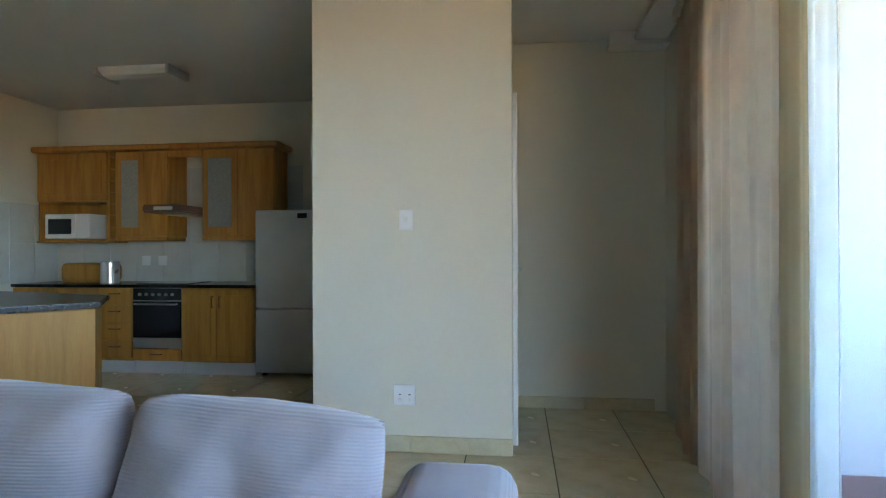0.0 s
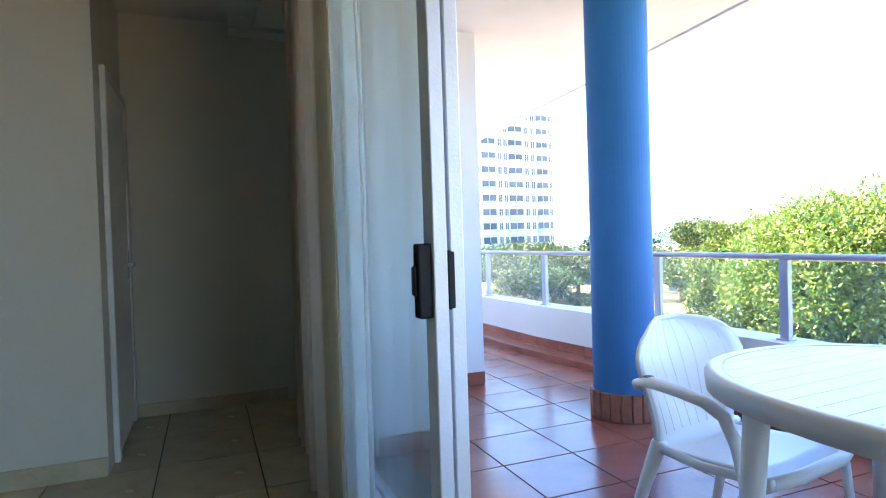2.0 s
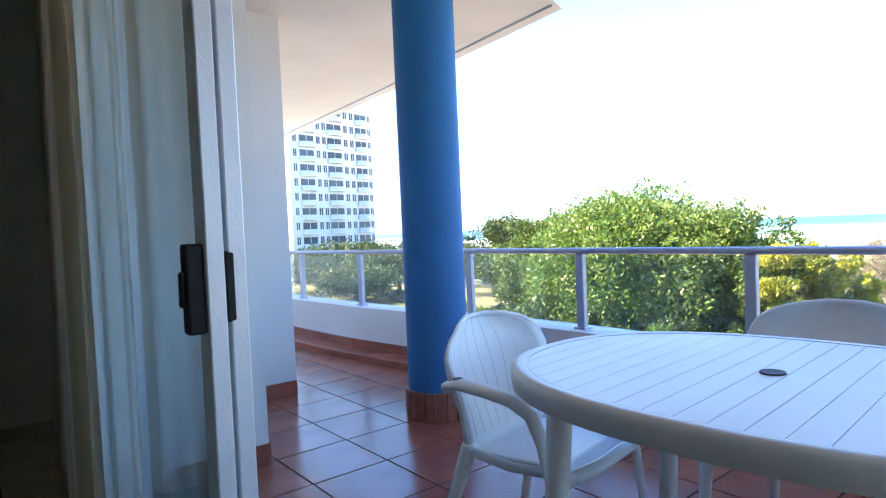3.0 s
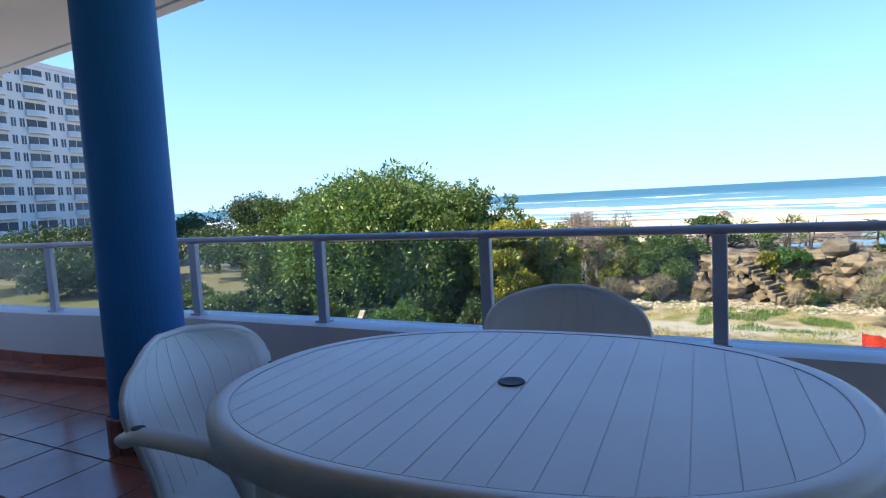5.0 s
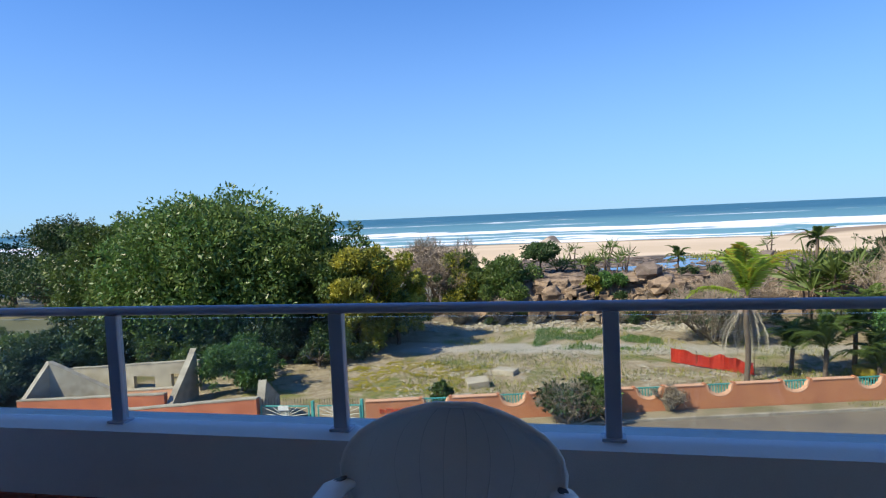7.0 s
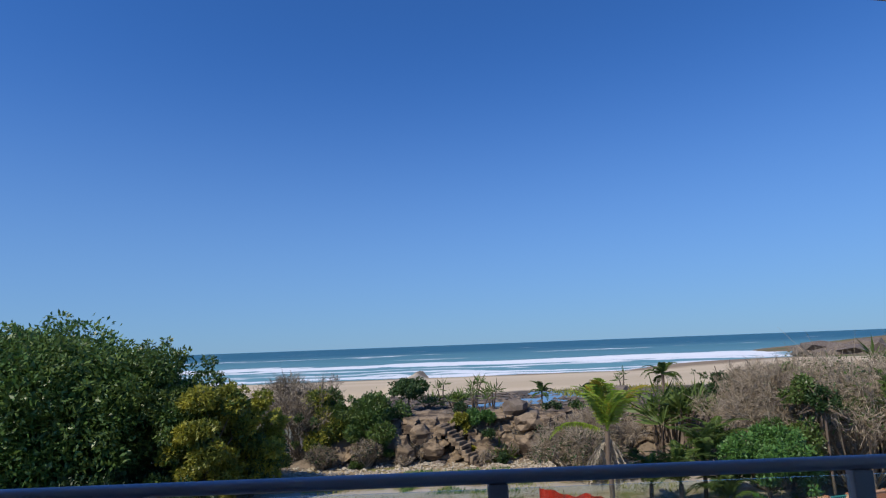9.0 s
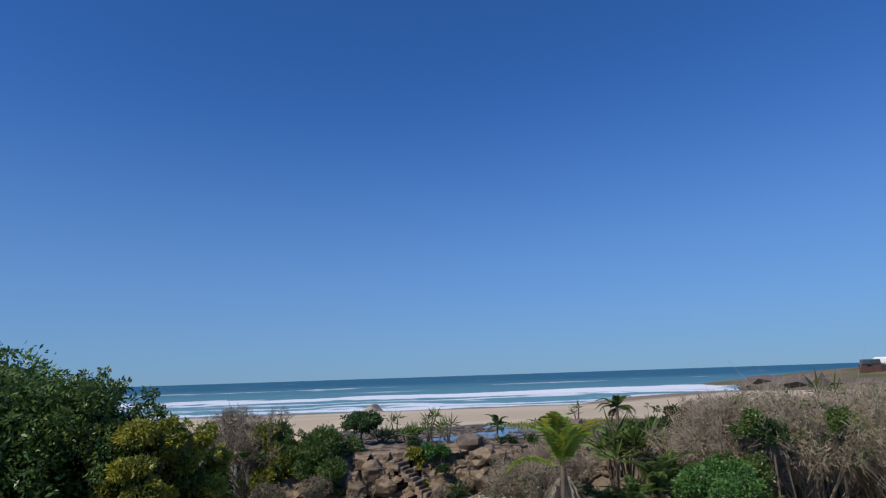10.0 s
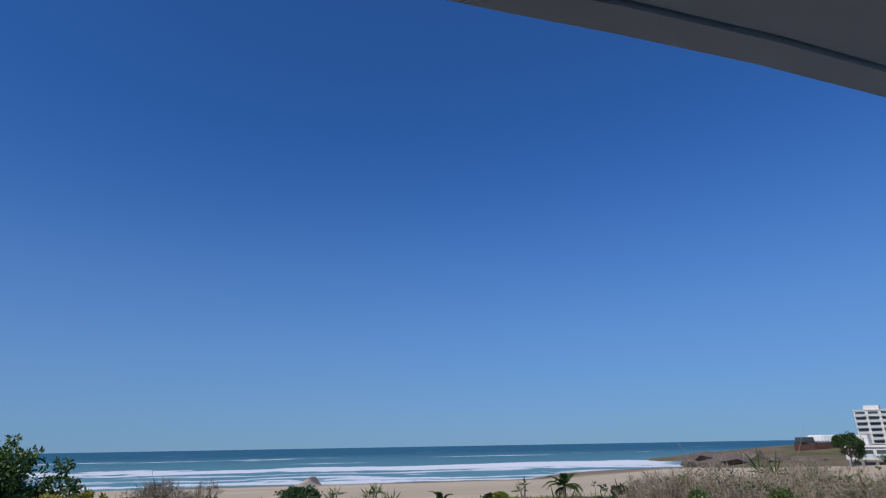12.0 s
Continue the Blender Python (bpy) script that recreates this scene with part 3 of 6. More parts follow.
def curtain(y0, y1, x, z0, z1, folds, depth, material, label, name="curtain", flare=0.0, lean=0.0):
    bm = bmesh.new()
    n, rows = folds * 12, 14
    ring = []
    for j in range(rows + 1):
        t = j / rows
        row = []
        for i in range(n + 1):
            u = i / n
            amp = depth * (0.6 + 0.4 * math.sin(u * 17 + 1)) * (0.75 + 0.25 * (1 - t))
            yy = y0 + (y1 - y0) * (u + 0.012 * math.sin(u * 40 + t * 2)) + flare * (1 - t) * (u - 0.5)
            row.append(bm.verts.new((x + lean * u + amp * math.sin(u * folds * 2 * math.pi + 0.25 * math.sin(t * 3 + u * 5)), yy, z0 + (z1 - z0) * t)))
        ring.append(row)
    for a, b in zip(ring, ring[1:]):
        for i in range(n):
            bm.faces.new((a[i], a[i + 1], b[i + 1], b[i]))
    bmesh.ops.solidify(bm, geom=bm.faces[:], thickness=0.003)
    c = empty(name, (0, 0, 0), label, "curtain")
    part("cloth", bm, material, c, smooth=True)
    part("hem", prism([(x - depth * 0.6, y0), (x + depth * 0.6, y0), (x + lean + depth * 0.6, y1), (x + lean - depth * 0.6, y1)], z1 - 0.01, z1 + 0.06), material, c)
    return c


curtain(2.66, 4.42, 3.85, 0.03, 2.52, 12, 0.035, "curtain", "gathered beige curtain beside the sliding door", flare=0.05, lean=0.12)
curtain(2.52, 2.70, 3.835, 0.03, 2.52, 1, 0.02, "tan", "turned light tan edge of the beige curtain")
curtain(2.545, 2.76, 3.925, 0.03, 2.52, 2, 0.022, "sheer", "folded white lining at the edge of the beige curtain")
curtain(2.70, 3.60, 3.97, 0.03, 2.52, 7, 0.018, "sheer", "thin white inner curtain at the glass door", flare=0.05)
tagged(part("curtain_rail", box((3.82, -2.4, 2.58), (4.03, 4.9, 2.61), 0.004), "door_white"), "white curtain rail under the ceiling", "curtain rail")

sw = empty("light_switch", (2.392, 4.04, 1.32), "white wall switch plate with a small rocker", "light switch")
part("plate", box((-0.04, -0.012, -0.058), (0.04, -0.001, 0.058), 0.004, 2), "plastic", sw)
part("rocker", box((-0.014, -0.017, -0.012), (0.008, -0.012, 0.016), 0.002), "door_white", sw)
so = empty("socket", (2.38, 4.04, 0.326), "white double wall socket plate", "socket")
part("plate", box((-0.062, -0.012, -0.058), (0.062, -0.001, 0.058), 0.004, 2), "plastic", so)
for x in (-0.025, 0.03):
    # dark chip on the plate in place of a shaded hole
    part("pin_hole", box((x - 0.006, -0.0135, 0.0), (x + 0.006, -0.012, 0.006)), "ring_and_shade", so)
    part("rocker", box((x - 0.009, -0.016, -0.035), (x + 0.009, -0.012, -0.018), 0.002), "door_white", so)

# passage door
d = empty("door_1", (2.99, 4.22, 0), "white painted passage door in a white frame, slightly ajar", "door")
d["kind"] = "structure"
for a, b in (((0.001, 0, 0), (0.03, 0.06, 2.07)), ((0.001, 0.78, 0), (0.03, 0.84, 2.07)), ((0.001, 0.06, 2.01), (0.03, 0.78, 2.07))):
    part("door_frame", box(a, b, 0.004), "door_white", d)
# solid wall behind: the shade of the ajar gap is a dark strip
part("dark_gap", box((0.001, 0.062, 0.004), (0.006, 0.16, 2.008)), "ring_and_shade", d, "dark strip that stands in for the shade of the door gap")
leaf = part("door_leaf", box((0.0065, 0.10, 0.02), (0.02, 0.778, 2.006), 0.003), "door_white", d)
part("door_handle", box((0.022, 0.66, 1.0), (0.06, 0.74, 1.03), 0.006), "steel", leaf, "metal lever handle")
part("handle_plate", box((0.0205, 0.70, 0.92), (0.026, 0.745, 1.10), 0.002), "steel", leaf, "metal handle plate")


def skirting(name, p, q, h, material, label, piece=0.48, thick=0.012):
    p, q = Vector(p), Vector(q)
    n = max(1, round((q - p).length / piece))
    e = empty(name, (p.x, p.y, 0), label, turn=math.degrees(math.atan2(q.y - p.y, q.x - p.x)))
    e["kind"] = "structure"
    step = (q - p).length / n
    for i in range(n):
        part("tile", box((i * step + 0.002, 0.001, 0.001), ((i + 1) * step - 0.002, thick, h), 0.002), material, e)


skirting("baseboard", (2.99, 4.04), (1.84, 4.04), 0.095, "tile", "cream tile skirting under the switch wall")
skirting("baseboard", (3.98, 5.08), (3.00, 5.08), 0.085, "tile", "cream tile skirting at the end of the passage")
skirting("baseboard", (4.74, 3.68), (4.26, 3.68), 0.10, "terra", "terracotta tile skirting round the white pier", 0.3)
skirting("baseboard", (4.74, 4.78), (4.74, 3.68), 0.10, "terra", "terracotta tile skirting round the white pier", 0.3)
skirting("baseboard", (5.40, 4.78), (4.76, 4.78), 0.10, "terra", "terracotta tile skirting of the outside wall", 0.3)
skirting("baseboard", (5.40, 9.5), (5.40, 4.79), 0.10, "terra", "terracotta tile skirting of the outside wall", 0.3)
for (x0, y0), (x1, y1) in zip(RAIL, RAIL[1:]):
    skirting("baseboard", (x0 - 0.121, y0), (x1 - 0.121, y1), 0.13, "terra", "terracotta tile skirting along the parapet", 0.36)
    structure("gutter_kerb", prism([(x0 - 0.36, y0), (x0 - 0.136, y0), (x1 - 0.136, y1), (x1 - 0.36, y1)], 0.0, 0.055), "terra", "low terracotta kerb at the foot of the parapet")


# ---- kitchen ----
def cab_front(name, parent, x0, x1, z0, z1, y, handle=None, panel=True):
    f = part(name, box((x0 + 0.002, y - 0.02, z0 + 0.002), (x1 - 0.002, y, z1 - 0.002), 0.003), "pine", parent)
    if panel and (x1 - x0) > 0.15 and (z1 - z0) > 0.3:
        part("raised_panel", box((x0 + 0.055, y - 0.027, z0 + 0.06), (x1 - 0.055, y - 0.0205, z1 - 0.06), 0.006, 2), "pine", f)
    if handle:
        hx, hz, horizontal = handle
        a, b = ((hx - 0.05, hz), (hx + 0.05, hz)) if horizontal else ((hx, hz - 0.05), (hx, hz + 0.05))
        part("handle", tube(bmesh.new(), [(a[0], y - 0.021, a[1]), (a[0], y - 0.045, a[1]), (b[0], y - 0.045, b[1]), (b[0], y - 0.021, b[1])], 0.006, 6), "hood", f, "dark bronze bar handle")
    return f


def base_unit(x0, x1, label, kind):
    e = empty("base_cabinet", (0, 0, 0), label, "kitchen cabinet", "base units of the fitted kitchen")
    e.location = (x0, 5.87, 0)
    w = x1 - x0
    part("body", box((0, 0.001, 0.12), (w, 0.57, 0.805)), "pine", e)
    part("plinth", box((0, 0.03, 0), (w, 0.05, 0.119)), "splash", e, "white plinth")
    if kind == "drawers":
        for k in range(4):
            z1 = 0.80 - k * 0.165
            cab_front("drawer", e, 0, w, z1 - 0.16, z1, 0, (w / 2, z1 - 0.05, True))
    else:
        cab_front("cabinet_door", e, 0, w / 2, 0.13, 0.80, 0, (w / 2 - 0.035, 0.68, False))
        cab_front("cabinet_door", e, w / 2, w, 0.13, 0.80, 0, (w / 2 + 0.035, 0.68, False))


base_unit(-1.8, -0.90, "honey pine base cabinet with two doors in the kitchen corner", "doors")
base_unit(-0.898, -0.565, "honey pine base cabinet with four drawers beside the oven", "drawers")
base_unit(-0.065, 0.62, "honey pine base cabinet with two doors beside the fridge", "doors")
ov = empty("oven", (-0.56, 5.87, 0), "built-in black glass electric oven under the worktop", "oven")
part("body", box((0.003, 0.0, 0.24), (0.487, 0.55, 0.805)), "steel", ov)
door = part("oven_door", box((0.006, -0.02, 0.34), (0.484, -0.0005, 0.68), 0.004), "ovenglass", ov)
part("oven_handle", tube(bmesh.new(), [(0.04, -0.021, 0.655), (0.04, -0.05, 0.655), (0.45, -0.05, 0.655), (0.45, -0.021, 0.655)], 0.008, 8), "steel", door)
part("control_panel", box((0.006, -0.015, 0.69), (0.484, -0.0005, 0.80), 0.003), "ovenglass", ov)
for k in range(6):
    bm = bmesh.new()
    lathe(bm, [(0.014, 0), (0.012, 0.02)], 10)
    kn = part("knob", bm, "steel", ov)
    kn.matrix_local = pose(0.08 + k * 0.065, -0.0155, 0.745, 90, 0, 0)
part("lower_panel", box((0.006, -0.015, 0.245), (0.484, -0.0005, 0.335), 0.003), "steel", ov)
pan = empty("base_cabinet", (-0.56, 5.87, 0), "narrow pine drawer front below the oven", "kitchen cabinet", "base units of the fitted kitchen")
cab_front("drawer", pan, 0, 0.49, 0.125, 0.235, 0, (0.245, 0.19, True))
part("plinth", box((0, 0.03, 0), (0.49, 0.05, 0.119)), "splash", pan, "white plinth")
tagged(part("worktop", box((-1.815, 5.84, 0.806), (0.635, 6.445, 0.836), 0.006, 2), "granite"), "polished black granite worktop of the kitchen run", "worktop")
hob = part("hob", box((-0.56, 5.93, 0.8365), (-0.06, 6.38, 0.842), 0.002), "ovenglass")
tagged(hob, "flat black glass hob set in the worktop", "hob")

fr = empty("fridge", (0.655, 5.87, 0), "silver two-door fridge freezer", "fridge")
part("body", box((0, 0.03, 0.03), (0.60, 0.56, 1.515), 0.008), "fridge", fr)
part("freezer_door", box((0, -0.03, 0.04), (0.60, 0.028, 0.615), 0.012, 3), "fridge", fr)
ud = part("fridge_door", box((0, -0.03, 0.625), (0.60, 0.028, 1.515), 0.012, 3), "fridge", fr)
part("badge", box((0.40, -0.034, 1.44), (0.49, -0.0305, 1.485), 0.002), "black", ud, "small dark display plate")
for x in (0.05, 0.55):
    part("foot", box((x - 0.02, 0.05, 0), (x + 0.02, 0.09, 0.03)), "black", fr)


def wall_cabinet(x0, x1, label, glass=None, niche=False):
    e = empty("wall_cabinet", (x0, 6.12, 0), label, "kitchen cabinet", "wall units of the fitted kitchen")
    w = x1 - x0
    if niche:
        part("body", box((0, 0, 1.64), (w, 0.325, 2.13)), "pine", e)
        for a, b in (((0, 0, 1.25), (0.018, 0.325, 1.639)), ((w - 0.018, 0, 1.25), (w, 0.325, 1.639)), ((0.0185, 0, 1.25), (w - 0.0185, 0.325, 1.268)), ((0.0185, 0.31, 1.27), (w - 0.0185, 0.325, 1.639))):
            part("board", box(a, b), "pine", e)
        cab_front("cabinet_door", e, 0.0, w, 1.65, 2.12, -0.001)
    else:
        part("body", box((0, 0, 1.29), (w, 0.325, 2.13)), "pine", e)
        x = 0
        if glass:
            f = part("glass_door", box((0.002, -0.02, 1.30), (glass - 0.002, -0.001, 2.12), 0.003), "pine", e)
            part("frosted_pane", box((0.06, -0.023, 1.38), (glass - 0.06, -0.0205, 2.04)), "frost", f, "frosted glass pane")
            x = glass
        if w - x > 0.05:
            cab_front("cabinet_door", e, x, w, 1.30, 2.12, -0.001, panel=True)
    part("light_pelmet", box((-0.0, -0.03, 1.25 if not niche else 1.235), (w, 0.3, 1.288 if not niche else 1.249), 0.004), "pine", e)
    return e


wall_cabinet(-1.76, -1.0, "honey pine wall cabinet over an open microwave niche", niche=True)
rack = empty("wine_rack", (-0.998, 6.12, 0), "narrow pine wine rack between the wall cabinets", "wine rack", "wall units of the fitted kitchen")
for x in (0, 0.075):
    part("side", box((x, 0, 1.26), (x + 0.012, 0.325, 2.13)), "pine", rack)
for k in range(8):
    part("shelf", box((0.0125, 0, 1.27 + k * 0.115), (0.0745, 0.32, 1.282 + k * 0.115)), "pine", rack)
wall_cabinet(-0.905, -0.36, "honey pine wall cabinet with a frosted glass door", glass=0.30)
wall_cabinet(0.0, 0.72, "honey pine wall cabinet with a frosted glass door", glass=0.36)
tagged(part("cornice", box((-1.80, 6.055, 2.132), (0.78, 6.445, 2.19), 0.02, 3), "pine"), "moulded pine cornice running over the wall cabinets", "cornice")
tagged(part("pelmet", box((-0.358, 6.10, 2.06), (-0.002, 6.13, 2.131), 0.004), "pine"), "pine pelmet board above the cooker hood", "pelmet")
hood = empty("cooker_hood", (-0.36, 6.0, 0), "brown visor cooker hood between the wall cabinets", "cooker hood")
part("casing", prism([(0.002, -0.30), (0.356, -0.30), (0.356, 0.44), (0.002, 0.44)], 1.50, 1.57, bevel=0.012), "hood", hood)
part("filter", box((0.03, 0.03, 1.492), (0.33, 0.4, 1.499)), "steel", hood)
part("switch_strip", box((0.12, -0.306, 1.52), (0.3, -0.3005, 1.55)), "steel", hood)
mw = empty("microwave", (-1.63, 6.06, 1.2685), "white microwave oven in the pine niche", "microwave")
part("body", box((0, 0, 0.006), (0.47, 0.32, 0.25), 0.01, 2), "plastic", mw)
mdoor = part("door", box((0.004, -0.015, 0.01), (0.33, -0.0005, 0.246), 0.006, 2), "plastic", mw)
part("window", prism([(0.04, -0.018), (0.29, -0.018), (0.29, -0.0155), (0.04, -0.0155)], 0.05, 0.20), "ovenglass", mdoor)
part("control_panel", box((0.34, -0.012, 0.02), (0.462, -0.0005, 0.24), 0.003), "plastic", mw)
bread = part("bread_bin", box((-1.52, 6.1, 0.8365), (-1.02, 6.38, 1.03), 0.05, 4), "pine")
tagged(bread, "rounded pine bread bin on the black worktop", "bread bin")
bm = bmesh.new()
lathe(bm, [(0.0, 0.0), (0.085, 0.002), (0.085, 0.20), (0.08, 0.215), (0.0, 0.22)], 24, (-0.93, 6.05, 0.8365))
tagged(part("canister", bm, "steel", smooth=False), "shiny steel canister on the worktop", "canister")
for x in (-0.80, -0.62):
    s2 = empty("socket", (x, 6.436, 1.05), "white socket plate on the kitchen tiles", "socket", "sockets over the worktop")
    part("plate", box((-0.05, -0.01, -0.05), (0.05, 0, 0.05), 0.004), "plastic", s2)
isl = empty("kitchen_island", (0, 0, 0), "honey pine island cabinet with plain end panels", "kitchen cabinet")
isl.location = (0.22, 3.76, 0)
part("body", prism([(0.11, -0.50), (0.48, -0.03), (0.18, 0.42), (-1.1, 0.75), (-1.1, -0.50)], 0.08, 0.835), "pine", isl)
part("plinth", prism([(0.10, -0.46), (0.43, -0.03), (0.16, 0.38), (-1.08, 0.70), (-1.08, -0.46)], 0.0, 0.079), "splash", isl)
run = Vector((0.37, 0.47))
turn = math.degrees(math.atan2(run.y, run.x))
for k in range(2):
    bm = box((0.001 + k * run.length * 0.22, -0.016, 0.085), ((0.22 if k == 0 else 1.0) * run.length - 0.001, -0.001, 0.83), 0.002, m=pose(0.11, -0.50, 0, 0, 0, turn))
    part("board", bm, "pine", isl)
tagged(part("worktop", prism([(0.335, 3.22), (0.745, 3.72), (0.41, 4.24), (-1.0, 4.60), (-1.0, 3.22)], 0.836, 0.868, bevel=0.006), "granite"), "polished black granite worktop of the kitchen island", "worktop")
lamp = empty("ceiling_light", (-0.07, 5.28, CEIL), "rectangular white ceiling light with a curved diffuser and dark ends", "ceiling light")
bm = bmesh.new()
prof = [(-0.13, 0.0), (-0.12, -0.03), (-0.07, -0.055), (0, -0.065), (0.07, -0.055), (0.12, -0.03), (0.13, 0.0)]
fr1 = [bm.verts.new((-0.30, y, z)) for y, z in prof]
bk1 = [bm.verts.new((0.30, y, z)) for y, z in prof]
for i in range(len(prof) - 1):
    bm.faces.new((fr1[i], fr1[i + 1], bk1[i + 1], bk1[i]))
bm.faces.new(fr1[::-1])
bm.faces.new(bk1)
bm.faces.new((fr1[0], bk1[0], bk1[-1], fr1[-1]))
bmesh.ops.recalc_face_normals(bm, faces=bm.faces)
part("diffuser", bm, "lampw", lamp)
for x in (-0.335, 0.301):
    part("end_cap", box((x, -0.15, -0.07), (x + 0.034, 0.15, 0), 0.008, 2), "steel", lamp)

# kitchen wall tiles
tiles = empty("wall_tiles", (0, 6.45, 0), "large pale grey wall tiles behind the kitchen worktop")
tiles["kind"] = "structure"
for i in range(9):
    for z0, z1 in ((0.837, 1.225), (1.229, 1.62), (1.624, 2.0)):
        part("tile", box((-1.815 + i * 0.30, -0.008, z0), (-1.519 + i * 0.30, -0.001, z1), 0.002), "splash", tiles)
tiles2 = empty("wall_tiles", (-1.82, 6.43, 0), "large pale grey wall tiles beside the kitchen worktop")
tiles2["kind"] = "structure"
for i in range(6):
    for z0, z1 in ((0.837, 1.225), (1.229, 1.62)):
        part("tile", box((0.001, -0.30 - i * 0.30, z0), (0.008, -0.004 - i * 0.30, z1), 0.002), "splash", tiles2)

# floor tiles
indoor = empty("floor_tiles", (0, 0, 0), "large cream ceramic floor tiles")
indoor["kind"] = "structure"
floor_tiles("tile", 3.21 - 0.48 * 10, 3.21 + 0.48 * 2, 4.06 - 0.515 * 4, 4.06 + 0.515 * 5, 0.48, 0.515, "tile", indoor, skip=lambda x, y: x < 2.9 and x > 1.9 and y > 4.3)
floor_tiles("tile", 3.21 - 0.48 * 10, 3.21 + 0.48 * 2, 4.06 - 0.515 * 13, 4.06 - 0.515 * 4, 0.48, 0.515, "tile", indoor)
outdoor = empty("balcony_tiles", (0, 0, 0), "square terracotta tiles of the balcony")
outdoor["kind"] = "structure"
floor_tiles("tile", 5.57 - 0.395 * 3, 5.57 + 0.395 * 3, 2.89 - 0.4 * 9, 2.89 + 0.4 * 15, 0.395, 0.4, "terra", outdoor, gap=0.008, skip=lambda x, y: (x < 5.3 and y > 4.85) or x > 6.6)


# ---- outdoors: ground, sea ----
def smooth_step(a, b, v):
    t = np.clip((v - a) / (b - a), 0, 1)
    return t * t * (3 - 2 * t)


def ground_height(x, y):
    """Street and yard, the bank with the rock flat behind it, the lagoon, the beach and the headland."""
    x, y = np.asarray(x, float), np.asarray(y, float)
    z = np.full(np.broadcast(x, y).shape, -7.3)
    bank = smooth_step(50.6, 52.6, x) * smooth_step(13.0, 8.5, y)
    z = z + bank * 3.1
    z = z - bank * 1.2 * smooth_step(52, 88, x)
    z = z - smooth_step(88, 209, x) * (9.5 - 5.4) * smooth_step(13, 5, y) - smooth_step(200, 300, x) * 3
    far = smooth_step(8.5, 13.0, y)
    lag = far * smooth_step(0, 6, y - 14 - np.maximum(0, 62 - x) * 0.9) * smooth_step(46, 50, x) * smooth_step(112, 96, x)
    z = z - 1.3 * lag
    sand = far * smooth_step(96, 108, x)
    z = z + sand * 1.0 * smooth_step(209, 120, x) - far * smooth_step(120, 209, x) * 2.2
    z = z - 0.5 * smooth_step(26, 31, y) * smooth_step(40, 34, x)
    head = np.exp(-(((x - 330) / 95) ** 2 + ((y + 290) / 95) ** 2))
    near = smooth_step(-60, -110, y) * smooth_step(320, 200, x) * smooth_step(60, 120, x)
    z = z + head * 11 + near * 2.0
    u = np.sin(x * 0.9 + y * 0.35) * np.sin(y * 0.8 - x * 0.25) + 0.5 * np.sin(x * 2.1 + 1) * np.sin(y * 1.9)
    rough = smooth_step(31, 36, x) * smooth_step(95, 80, x)
    z = z + rough * u * (0.05 + 0.10 * bank * smooth_step(56, 50, x))
    return z


